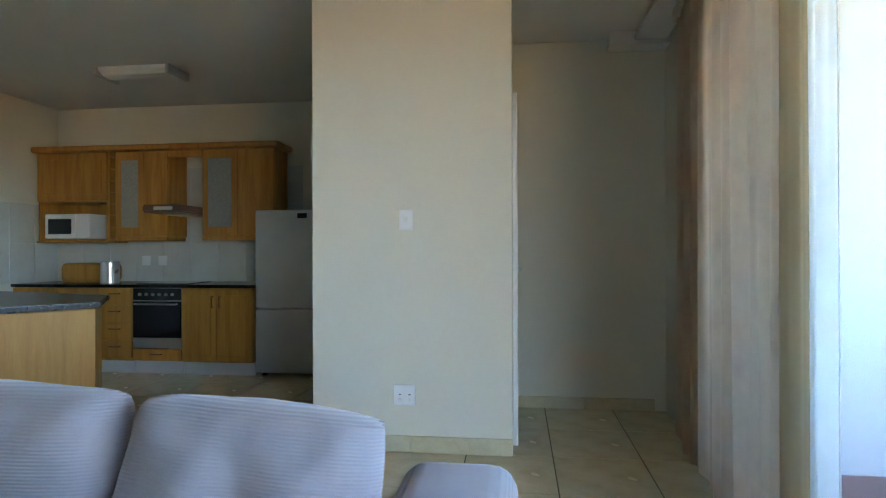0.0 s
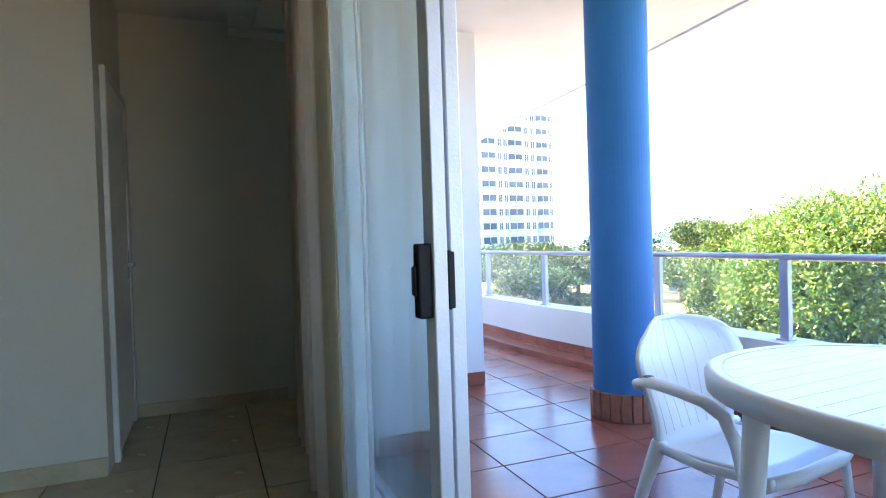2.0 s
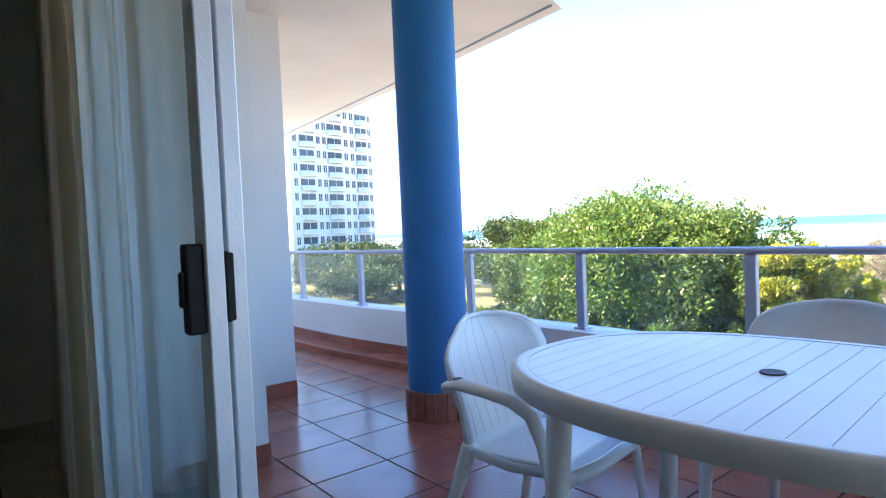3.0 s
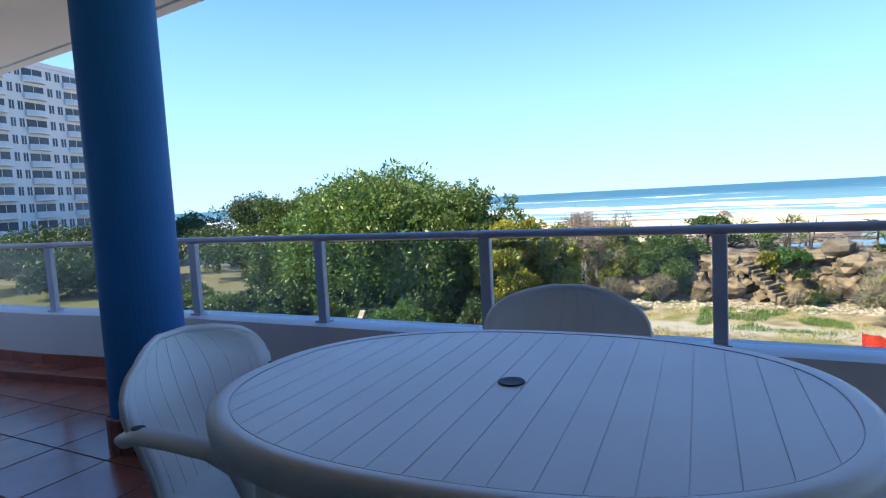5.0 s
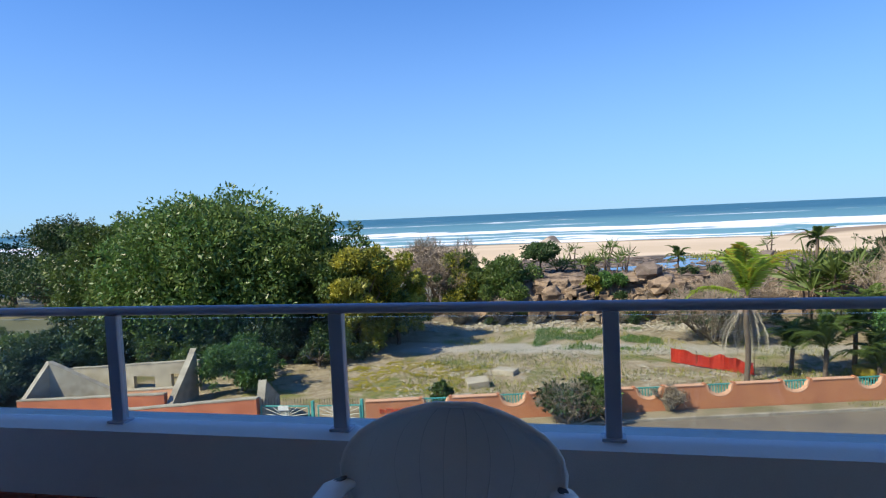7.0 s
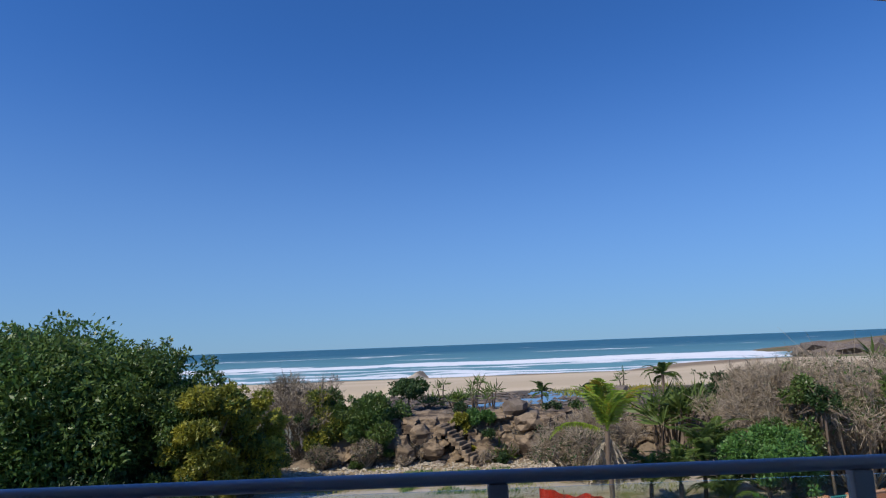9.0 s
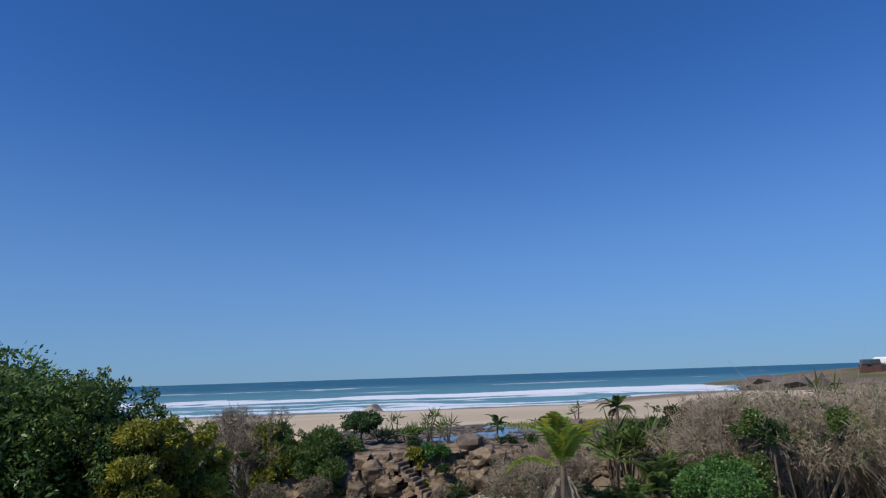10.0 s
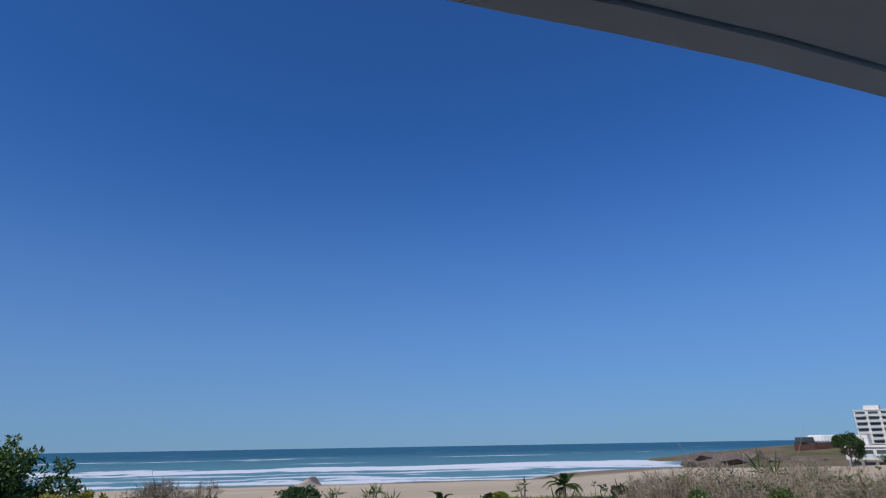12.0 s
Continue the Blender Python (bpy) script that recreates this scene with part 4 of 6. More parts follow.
def ground():
    xs = np.concatenate([np.arange(6.9, 44, 1.2), np.arange(44, 62, 0.5), np.arange(62, 120, 2.5), np.arange(120, 420, 10), np.arange(420, 1400, 80)])
    ys = np.concatenate([np.arange(-1500, -420, 90), np.arange(-420, -60, 10), np.arange(-60, -20, 1.5), np.arange(-20, 24, 0.6), np.arange(24, 80, 1.6), np.arange(80, 300, 20), np.arange(300, 1600, 100)])
    gx, gy = np.meshgrid(xs, ys, indexing="ij")
    co = np.stack([gx, gy, ground_height(gx, gy)], -1).reshape(-1, 3)
    a = np.arange(len(xs) * len(ys)).reshape(len(xs), len(ys))
    faces = np.stack([a[:-1, :-1], a[1:, :-1], a[1:, 1:], a[:-1, 1:]], -1).reshape(-1, 4)
    me = bpy.data.meshes.new("ground")
    me.from_pydata(co.tolist(), [], faces.tolist())
    me.polygons.foreach_set("use_smooth", [True] * len(me.polygons))
    m = bpy.data.materials.new("ground_soils")
    m.use_nodes = True
    n, l = m.node_tree.nodes, m.node_tree.links
    b = n["Principled BSDF"]
    b.inputs["Roughness"].default_value = 0.95
    b.inputs["Specular IOR Level"].default_value = 0.2
    co_n = n.new("ShaderNodeTexCoord")
    sep = n.new("ShaderNodeSeparateXYZ")
    l.new(co_n.outputs["Object"], sep.inputs[0])

    def tex(scale, detail=6, rough=0.6, stretch=(1, 1, 1)):
        mp = n.new("ShaderNodeMapping")
        mp.inputs["Scale"].default_value = stretch
        l.new(co_n.outputs["Object"], mp.inputs["Vector"])
        t = n.new("ShaderNodeTexNoise")
        t.inputs["Scale"].default_value, t.inputs["Detail"].default_value, t.inputs["Roughness"].default_value = scale, detail, rough
        l.new(mp.outputs[0], t.inputs["Vector"])
        return t.outputs["Fac"]

    def rng(v, a0, a1, b0=0.0, b1=1.0):
        r = n.new("ShaderNodeMapRange")
        for k, q in zip(("From Min", "From Max", "To Min", "To Max"), (a0, a1, b0, b1)):
            r.inputs[k].default_value = q
        l.new(v, r.inputs["Value"])
        return r.outputs[0]

    def maths(op, p, q):
        r = n.new("ShaderNodeMath")
        r.operation = op
        for k, v in enumerate((p, q)):
            if isinstance(v, (int, float)):
                r.inputs[k].default_value = v
            else:
                l.new(v, r.inputs[k])
        return r.outputs[0]

    def blend(f, p, q):
        r = n.new("ShaderNodeMix")
        r.data_type = "RGBA"
        l.new(f, r.inputs["Factor"])
        for k, v in (("A", p), ("B", q)):
            if isinstance(v, tuple):
                r.inputs[k].default_value = (*v, 1)
            else:
                l.new(v, r.inputs[k])
        return r.outputs["Result"]

    big, mid, fine = tex(0.12), tex(0.7), tex(5.0, 8, 0.7)
    X, Y, Z = sep.outputs
    soil = blend(rng(mid, 0.42, 0.60), (0.37, 0.29, 0.19), (0.22, 0.17, 0.105))
    soil = blend(rng(fine, 0.52, 0.62), soil, (0.52, 0.44, 0.32))
    grass = blend(rng(tex(3.0, 8, 0.7), 0.4, 0.6), (0.125, 0.16, 0.04), (0.28, 0.235, 0.095))
    yard = blend(rng(tex(0.35, 8, 0.65), 0.52, 0.62), soil, grass)
    track = blend(rng(maths("ABSOLUTE", maths("SUBTRACT", maths("ADD", X, rng(mid, 0, 1, -1.2, 1.2)), 41.5), 0.0), 1.6, 0.9), yard, blend(rng(fine, 0.4, 0.6), (0.46, 0.42, 0.35), (0.37, 0.33, 0.275)))
    rock = blend(rng(mid, 0.4, 0.62), (0.065, 0.058, 0.052), (0.125, 0.108, 0.09))
    rock = blend(rng(fine, 0.58, 0.70), rock, (0.18, 0.155, 0.12))
    sand = blend(rng(tex(0.05, 4, 0.5, (1, 0.2, 1)), 0.4, 0.6), (0.62, 0.51, 0.37), (0.54, 0.44, 0.31))
    wob = maths("ADD", X, rng(tex(0.06, 6), 0, 1, -9, 9))
    wob2 = maths("ADD", X, rng(mid, 0, 1, -1.5, 1.5))
    col = blend(rng(wob2, 49.4, 50.2), track, blend(rng(tex(0.9, 8, 0.7), 0.5, 0.62), (0.24, 0.19, 0.14), (0.11, 0.09, 0.07)))
    col = blend(rng(wob2, 51.5, 53), col, rock)
    col = blend(rng(wob, 86, 90), col, sand)
    wet = rng(maths("ADD", X, rng(tex(0.02, 5), 0, 1, -22, 22)), 196, 206)
    col = blend(wet, col, (0.26, 0.20, 0.14))
    green = blend(rng(tex(1.2, 8, 0.7), 0.4, 0.6), (0.08, 0.10, 0.03), (0.13, 0.12, 0.06))
    side = maths("MULTIPLY", rng(maths("ADD", Y, rng(mid, 0, 1, -2, 2)), 24.5, 26.5), rng(X, 96, 90))
    col = blend(side, col, green)
    heath = blend(rng(tex(0.04, 8, 0.65), 0.42, 0.58), (0.11, 0.12, 0.05), (0.22, 0.16, 0.10))
    col = blend(rng(maths("ADD", Y, rng(tex(0.03, 6), 0, 1, -30, 30)), -120, -135), col, heath)
    l.new(col, b.inputs["Base Color"])
    bp = n.new("ShaderNodeBump")
    bp.inputs["Strength"].default_value, bp.inputs["Distance"].default_value = 0.7, 0.12
    l.new(fine, bp.inputs["Height"])
    l.new(bp.outputs[0], b.inputs["Normal"])
    me.materials.append(m)
    tagged(new("ground", me), "bare yard, rock flat, sandy beach and grassy headland", kind="structure")


ground()


def sea():
    xs = np.concatenate([np.arange(190, 420, 2.0), np.arange(420, 720, 4.0), np.geomspace(720, 4800, 60)])
    ys = np.concatenate([np.arange(-4500, -600, 130), np.arange(-600, 900, 7), np.arange(900, 5000, 140)])
    gx, gy = np.meshgrid(xs, ys, indexing="ij")
    wob = 10 * np.sin(gy * 0.013 + 1) + 5 * np.sin(gy * 0.041) + 3 * np.sin(gy * 0.09 + 2)
    z = np.full(gx.shape, -9.5)
    for c, w, h in ((250, 5, 0.35), (285, 7, 0.6), (330, 8, 1.1), (410, 12, 1.0), (560, 16, 1.8), (760, 30, 1.2), (1100, 50, 1.2)):
        z += h * np.exp(-(((gx - c - wob) / w) ** 2)) * (0.65 + 0.35 * np.sin(gy * 0.02 + c))
    z += 0.08 * np.sin(gx * 0.6 + np.sin(gy * 0.2)) * np.sin(gy * 0.3 + gx * 0.2)
    co = np.stack([gx, gy, z], -1).reshape(-1, 3)
    a = np.arange(len(xs) * len(ys)).reshape(len(xs), len(ys))
    faces = np.stack([a[:-1, :-1], a[1:, :-1], a[1:, 1:], a[:-1, 1:]], -1).reshape(-1, 4)
    me = bpy.data.meshes.new("sea")
    me.from_pydata(co.tolist(), [], faces.tolist())
    me.polygons.foreach_set("use_smooth", [True] * len(me.polygons))
    m = bpy.data.materials.new("sea_water_and_surf")
    m.use_nodes = True
    n, l = m.node_tree.nodes, m.node_tree.links
    b = n["Principled BSDF"]
    co_n = n.new("ShaderNodeTexCoord")

    def tex(scale, stretch, detail=6, rough=0.6):
        mp = n.new("ShaderNodeMapping")
        mp.inputs["Scale"].default_value = stretch
        l.new(co_n.outputs["Object"], mp.inputs["Vector"])
        t = n.new("ShaderNodeTexNoise")
        t.inputs["Scale"].default_value, t.inputs["Detail"].default_value, t.inputs["Roughness"].default_value = scale, detail, rough
        l.new(mp.outputs[0], t.inputs["Vector"])
        return t.outputs["Fac"]

    def op(kind, p, q=0.0, c=0.0):
        r = n.new("ShaderNodeMath")
        r.operation = kind
        for k, v in enumerate((p, q, c)):
            if isinstance(v, (int, float)):
                r.inputs[k].default_value = v
            else:
                l.new(v, r.inputs[k])
        return r.outputs[0]

    sep = n.new("ShaderNodeSeparateXYZ")
    l.new(co_n.outputs["Object"], sep.inputs[0])
    X = sep.outputs[0]
    along = tex(0.012, (1, 1, 1), 5)
    wide = tex(0.0045, (1, 1, 1), 3)
    warp = op("ADD", op("MULTIPLY_ADD", along, 150.0, op("SUBTRACT", X, 75.0)), op("MULTIPLY_ADD", wide, 120.0, -60.0))
    froth = tex(0.045, (1.6, 0.22, 1), 9, 0.72)
    streak = tex(0.022, (2.0, 0.5, 1), 7, 0.7)
    total = None
    for c, w, gain in ((214, 14, 0.60), (246, 14, 0.50), (292, 20, 0.46), (342, 36, 0.84), (430, 24, 0.20), (600, 60, 0.36), (1010, 40, 0.10)):
        d = op("DIVIDE", op("SUBTRACT", warp, c), w)
        g = op("MULTIPLY", op("MAXIMUM", op("SUBTRACT", 1.0, op("MULTIPLY", d, d)), 0.0), gain)
        total = g if total is None else op("MAXIMUM", total, g)
    f = op("ADD", total, op("SUBTRACT", froth, 0.5))
    breaks = tex(0.006, (1.4, 1, 1), 3)
    f = op("ADD", f, op("MULTIPLY", op("SUBTRACT", streak, 0.5), 1.1))
    f = op("ADD", f, op("MULTIPLY", op("SUBTRACT", breaks, 0.52), 0.9))
    mr = n.new("ShaderNodeMapRange")
    mr.inputs["From Min"].default_value, mr.inputs["From Max"].default_value = 0.26, 0.46
    l.new(f, mr.inputs["Value"])
    depth = n.new("ShaderNodeMapRange")
    depth.inputs["From Min"].default_value, depth.inputs["From Max"].default_value = 230, 900
    l.new(X, depth.inputs["Value"])
    deep = n.new("ShaderNodeMix")
    deep.data_type = "RGBA"
    deep.inputs["A"].default_value = (0.13, 0.30, 0.33, 1)
    deep.inputs["B"].default_value = (0.02, 0.11, 0.16, 1)
    l.new(depth.outputs[0], deep.inputs["Factor"])
    mix = n.new("ShaderNodeMix")
    mix.data_type = "RGBA"
    mix.inputs["B"].default_value = (0.86, 0.88, 0.90, 1)
    l.new(deep.outputs["Result"], mix.inputs["A"])
    l.new(mr.outputs[0], mix.inputs["Factor"])
    l.new(mix.outputs["Result"], b.inputs["Base Color"])
    b.inputs["Roughness"].default_value = 0.45
    b.inputs["Specular IOR Level"].default_value = 0.25
    bp = n.new("ShaderNodeBump")
    bp.inputs["Strength"].default_value, bp.inputs["Distance"].default_value = 0.5, 0.6
    l.new(tex(0.25, (1, 0.5, 1), 6), bp.inputs["Height"])
    l.new(bp.outputs[0], b.inputs["Normal"])
    me.materials.append(m)
    tagged(new("sea", me), "blue-green sea with lines of white surf", kind="structure")


sea()
structure("lagoon", prism([(46, 14), (100, 14), (112, 30), (112, 150), (46, 150)], -8.6, -8.2), "water", "still brown-green lagoon water behind the trees")
for cx, cy, rx, ry in ((63, -7.8, 2.6, 2.6), (69, -11.5, 2.4, 3.2), (75, -15.5, 2.6, 3.8), (59, -3.6, 1.6, 2.2), (81, -12, 2.0, 3.0)):
    pts = [(cx + rx * math.cos(a) * (1 + 0.2 * math.sin(3 * a + cx)), cy + ry * math.sin(a) * (1 + 0.25 * math.cos(2 * a + cy))) for a in np.linspace(0, 2 * math.pi, 25)[:-1]]
    z = float(ground_height(cx, cy))
    structure("tidal_pool", prism(pts, z - 0.4, z + 0.12), "poolwater", "shallow blue pool on the dark rock flat")

# street beside the yard wall; the wall runs along U from A
A2, U2 = Vector((27.2, 9.85)), Vector((0.228, -0.974))
N2 = Vector((-0.974, -0.228))


def along(s, off=0.0):
    p = A2 + U2 * s + N2 * off
    return p.x, p.y


structure("road", prism([along(-40, 1.08), along(90, 1.08), along(90, 15.0), along(-40, 15.0)], -7.5, -7.285), "asphalt", "worn grey-brown asphalt street")
structure("pavement", prism([along(-40, 0.15), along(90, 0.15), along(90, 0.95), along(-40, 0.95)], -7.5, -7.20), "verge", "narrow sandy concrete pavement along the orange wall")
structure("kerb", prism([along(-40, 0.95), along(90, 0.95), along(90, 1.08), along(-40, 1.08)], -7.5, -7.185), "cement", "concrete kerb of the street")


def yard_wall():
    """Orange wall in bays; each bay has a rounded dip closed by teal balusters."""
    wall = empty("yard_wall", (A2.x, A2.y, -7.3), "orange rendered street wall with rounded dips and teal balusters", "wall", turn=math.degrees(math.atan2(U2.y, U2.x)))
    dips = [2.9, 6.1, 8.9, 11.75, 14.7, 17.9, 21.0, 24.2, 27.3, 30.6, 33.8, 37.1, 40.3]
    edges = [0.0] + [(a + b) / 2 for a, b in zip(dips, dips[1:])] + [44.0]
    for c, s0, s1 in zip(dips, edges, edges[1:]):
        top = 1.06
        arc = [(c + 0.56 * math.cos(a), top - 0.48 * math.sin(a)) for a in np.linspace(0, math.pi, 13)]
        outline = [(s0, -0.05), (s1, -0.05), (s1, top), (c + 0.66, top), (c + 0.66, top + 0.09), (c + 0.56, top + 0.09)] + arc + [(c - 0.56, top + 0.09), (c - 0.66, top + 0.09), (c - 0.66, top), (s0, top)]
        bm = bmesh.new()
        fr = [bm.verts.new((s, -0.11, z)) for s, z in outline]
        bk = [bm.verts.new((s, 0.11, z)) for s, z in outline]
        bm.faces.new(fr)
        bm.faces.new(bk[::-1])
        for i in range(len(fr)):
            j = (i + 1) % len(fr)
            bm.faces.new((fr[j], fr[i], bk[i], bk[j]))
        bmesh.ops.recalc_face_normals(bm, faces=bm.faces)
        bay = part("bay", bm, "orange", wall)
        bm = bmesh.new()
        for i in range(12):
            (xa, za), (xb, zb) = arc[i], arc[i + 1]
            tube(bm, [(xa, 0, za + 0.012), (xb, 0, zb + 0.012)], 0.125, 6)
        for a, z in ((s0, top), (c + 0.67, top)):
            add_box(bm, (a + 0.004, -0.14, z + 0.002), ((c - 0.67 if a == s0 else s1) - 0.004, 0.14, z + 0.05), bevel=0.01)
        part("coping", bm, "orange_trim", bay, "pale orange coping worn at the edges")
        for k in range(9):
            x = c - 0.48 + k * 0.12
            low = top - 0.48 * math.sqrt(max(0, 1 - ((x - c) / 0.56) ** 2))
            part("baluster", box((x - 0.018, -0.02, low), (x + 0.018, 0.02, top + 0.03), 0.004), "teal", bay, "teal painted bar")
        part("baluster_rail", box((c - 0.55, -0.03, top - 0.02), (c + 0.55, 0.03, top + 0.03), 0.005), "teal", bay, "teal painted rail")
    font = bpy.data.curves.new("lettering", "FONT")
    font.body, font.size, font.extrude, font.align_x = "ENTRANCE", 0.25, 0.006, "CENTER"
    font.materials.append(M["net"])
    sign = new("lettering", font)
    sign.parent = wall
    sign.matrix_local = pose(1.2, -0.125, 0.58, 90, 0, 0)
    tagged(sign, "red painted lettering")
    part("arrow", prism([(0.75, -0.012), (1.5, -0.012), (1.5, -0.0), (0.75, 0.0)], 0.40, 0.45), "net", wall, "red painted arrow").location.y = -0.113


yard_wall()


def gate(at, turn, width):
    g = empty("gate", at, "metal gate with a teal frame and cream sunburst bars", "gate", "gates in the orange street wall", turn)
    for a, b in (((0, -0.025, 0.05), (0.05, 0.025, 1.0)), ((width - 0.05, -0.025, 0.05), (width, 0.025, 1.0)), ((0.05, -0.025, 0.05), (width - 0.05, 0.025, 0.10)), ((0.05, -0.025, 0.95), (width - 0.05, 0.025, 1.0))):
        part("frame_bar", box(a, b, 0.006), "teal", g)
    mid = 0.52
    part("hub", box((width / 2 - 0.09, -0.02, mid - 0.09), (width / 2 + 0.09, 0.02, mid + 0.09), 0.01), "cream_metal", g, "cream painted square hub")
    for k in range(24):
        a = 2 * math.pi * (k + 0.5) / 24
        ex, ez = math.cos(a), math.sin(a)
        s = min((width / 2 - 0.06) / max(abs(ex), 1e-3), 0.42 / max(abs(ez), 1e-3))
        part("ray_bar", tube(bmesh.new(), [(width / 2 + 0.10 * ex, 0, mid + 0.10 * ez), (width / 2 + s * ex, 0, mid + s * ez)], 0.014, 5), "cream_metal", g, "cream painted bar")
    part("sign_plate", box((width / 2 - 0.28, -0.05, 0.80), (width / 2 + 0.18, -0.03, 1.0), 0.004), "door_white", g, "blank white plate")
    for k in range(16):
        x = 0.1 + k * (width - 0.2) / 15
        part("spike", tube(bmesh.new(), [(x, 0, 1.0), (x, 0, 1.25), (x + 0.02, 0, 1.32)], [0.01, 0.01, 0.002], 5), "black", g, "black metal spike")


gate((26.56, 14.27, -7.3), -86, 2.14)
gate((26.78, 11.8, -7.3), -82, 1.8)
for at in ((26.5, 14.42), (26.73, 11.99), (27.1, 9.98)):
    tagged(part("gate_post", box((at[0] - 0.06, at[1] - 0.06, -7.3), (at[0] + 0.06, at[1] + 0.06, -6.1), 0.01), "teal"), "square teal metal gate post", "gate post", "posts of the street gates")


RUIN_AT = Vector((4.5, 1.3))


def sloped_wall(name, p, q, z0, zp, zq, thick, material, label, cap=None, holes=()):
    """A standing wall from p to q whose top runs from zp to zq, with optional window holes (from, to, low, high along it)."""
    p, q = Vector(p), Vector(q)
    if name == "ruined_wall":
        p, q = RUIN_AT + (p - RUIN_AT) * 0.95, RUIN_AT + (q - RUIN_AT) * 0.95
    length = (q - p).length
    e = empty(name, (p.x, p.y, z0), label, "ruined wall", turn=math.degrees(math.atan2(q.y - p.y, q.x - p.x)))
    zp, zq = zp - z0, zq - z0
    top = lambda s: zp + (zq - zp) * s / length + 0.01 * math.sin(s * 3.1) + 0.008 * math.sin(s * 9.7)
    cuts = sorted({0.0, length, *[h[0] for h in holes], *[h[1] for h in holes], *np.arange(0, length, 0.6).tolist()})
    bm = bmesh.new()
    for a, b in zip(cuts, cuts[1:]):
        if b - a < 0.01:
            continue
        spans = [(0, None)]
        for h in holes:
            if h[0] - 1e-6 <= a and b <= h[1] + 1e-6:
                spans = [(0, h[2]), (h[3], None)]
        for lo, hi in spans:
            v = add_box(bm, (a, -thick / 2, lo), (b, thick / 2, 9))
            for w in v:
                if w.co.z > 8:
                    w.co.z = hi if hi is not None else top(w.co.x)
    part("masonry", bm, material, e)
    if cap:
        bm = bmesh.new()
        for a, b in zip(cuts, cuts[1:]):
            v = add_box(bm, (a, -thick / 2 - 0.02, 0), (b, thick / 2 + 0.02, 1))
            for w in v:
                w.co.z = top(w.co.x) + (0.004 if w.co.z < 0.5 else 0.06)
        part("broken_edge", bm, cap, e, "pale broken masonry edge")
    return e


sloped_wall("ruined_wall", (27.6, 22.6), (27.6, 15.0), -7.6, -6.70, -5.98, 0.25, "orange_red", "orange rendered wall of a roofless ruin beside the gates", "cement")
sloped_wall("ruined_wall", (27.75, 14.95), (28.2, 15.05), -7.6, -6.1, -5.4, 0.3, "cement", "short leaning end of an orange ruined wall", "cement")
sloped_wall("ruined_wall", (28.2, 15.02), (30.0, 15.4), -7.6, -5.45, -6.6, 0.25, "cement", "bare cement cross wall of a roofless ruin", "cement")
sloped_wall("ruined_wall", (29.5, 30.0), (29.6, 21.2), -8.3, -7.0, -6.5, 0.25, "orange_red", "second orange rendered wall inside the ruin", "cement")
sloped_wall("ruined_wall", (29.6, 21.0), (32.0, 21.2), -7.8, -7.0, -4.9, 0.28, "cement", "cement gable wall rising to a broken peak", "cement")
sloped_wall("ruined_wall", (29.6, 29.8), (31.0, 29.5), -8.2, -7.0, -5.4, 0.28, "cement", "cement gable wall with a steep broken slope", "cement")
sloped_wall("ruined_wall", (31.0, 29.4), (31.6, 26.0), -8.2, -5.4, -7.0, 0.28, "cement", "cement gable wall with a steep broken slope", "cement")
sloped_wall("ruined_wall", (33.0, 30.0), (33.0, 21.6), -8.0, -6.25, -5.72, 0.22, "rockpale", "pale rendered back wall of the ruin with square window holes", "cement", holes=((4.0, 5.3, 0.75, 1.42), (6.3, 7.5, 0.85, 1.60)))
sloped_wall("ruined_wall", (31.2, 25.0), (31.1, 21.3), -8.0, -6.9, -6.6, 0.22, "orange_trim", "low orange inner wall of the ruin with torn plaster", "rockpale")
sloped_wall("ruined_wall", (27.6, 27.5), (27.6, 22.8), -7.9, -7.25, -7.1, 0.2, "cement", "low bare cement wall beyond the ruin", "cement")


# ---- plants ----
rs = np.random.RandomState(7)


def leaf_mesh(name, centres, normals_out, size, aspect, material, parent, label="", tilt=0.9, droop=0.0, fold=0.25):
    """Many small folded leaves in one mesh: each a kite of four corners."""
    n = len(centres)
    d = rs.normal(size=(n, 3)) * tilt + normals_out
    d[:, 2] -= droop
    d /= np.linalg.norm(d, axis=1)[:, None] + 1e-9
    s = np.cross(d, rs.normal(size=(n, 3)))
    s /= np.linalg.norm(s, axis=1)[:, None] + 1e-9
    ln = (size * (0.6 + 0.8 * rs.rand(n)))[:, None]
    up = np.cross(d, s)
    p0 = centres
    p1 = centres + d * ln * 0.5 + s * ln * aspect * 0.5 + up * ln * aspect * fold
    p2 = centres + d * ln
    p3 = centres + d * ln * 0.5 - s * ln * aspect * 0.5 + up * ln * aspect * fold
    co = np.stack([p0, p1, p2, p3], 1).reshape(-1, 3)
    me = bpy.data.meshes.new(name)
    me.vertices.add(4 * n)
    me.vertices.foreach_set("co", co.ravel())
    me.loops.add(4 * n)
    me.loops.foreach_set("vertex_index", np.arange(4 * n))
    me.polygons.add(n)
    me.polygons.foreach_set("loop_start", np.arange(0, 4 * n, 4))
    me.polygons.foreach_set("loop_total", np.full(n, 4))
    me.update()
    me.materials.append(M[material])
    ob = new(name, me)
    ob.parent = parent
    if label:
        ob["label"] = label
    return ob


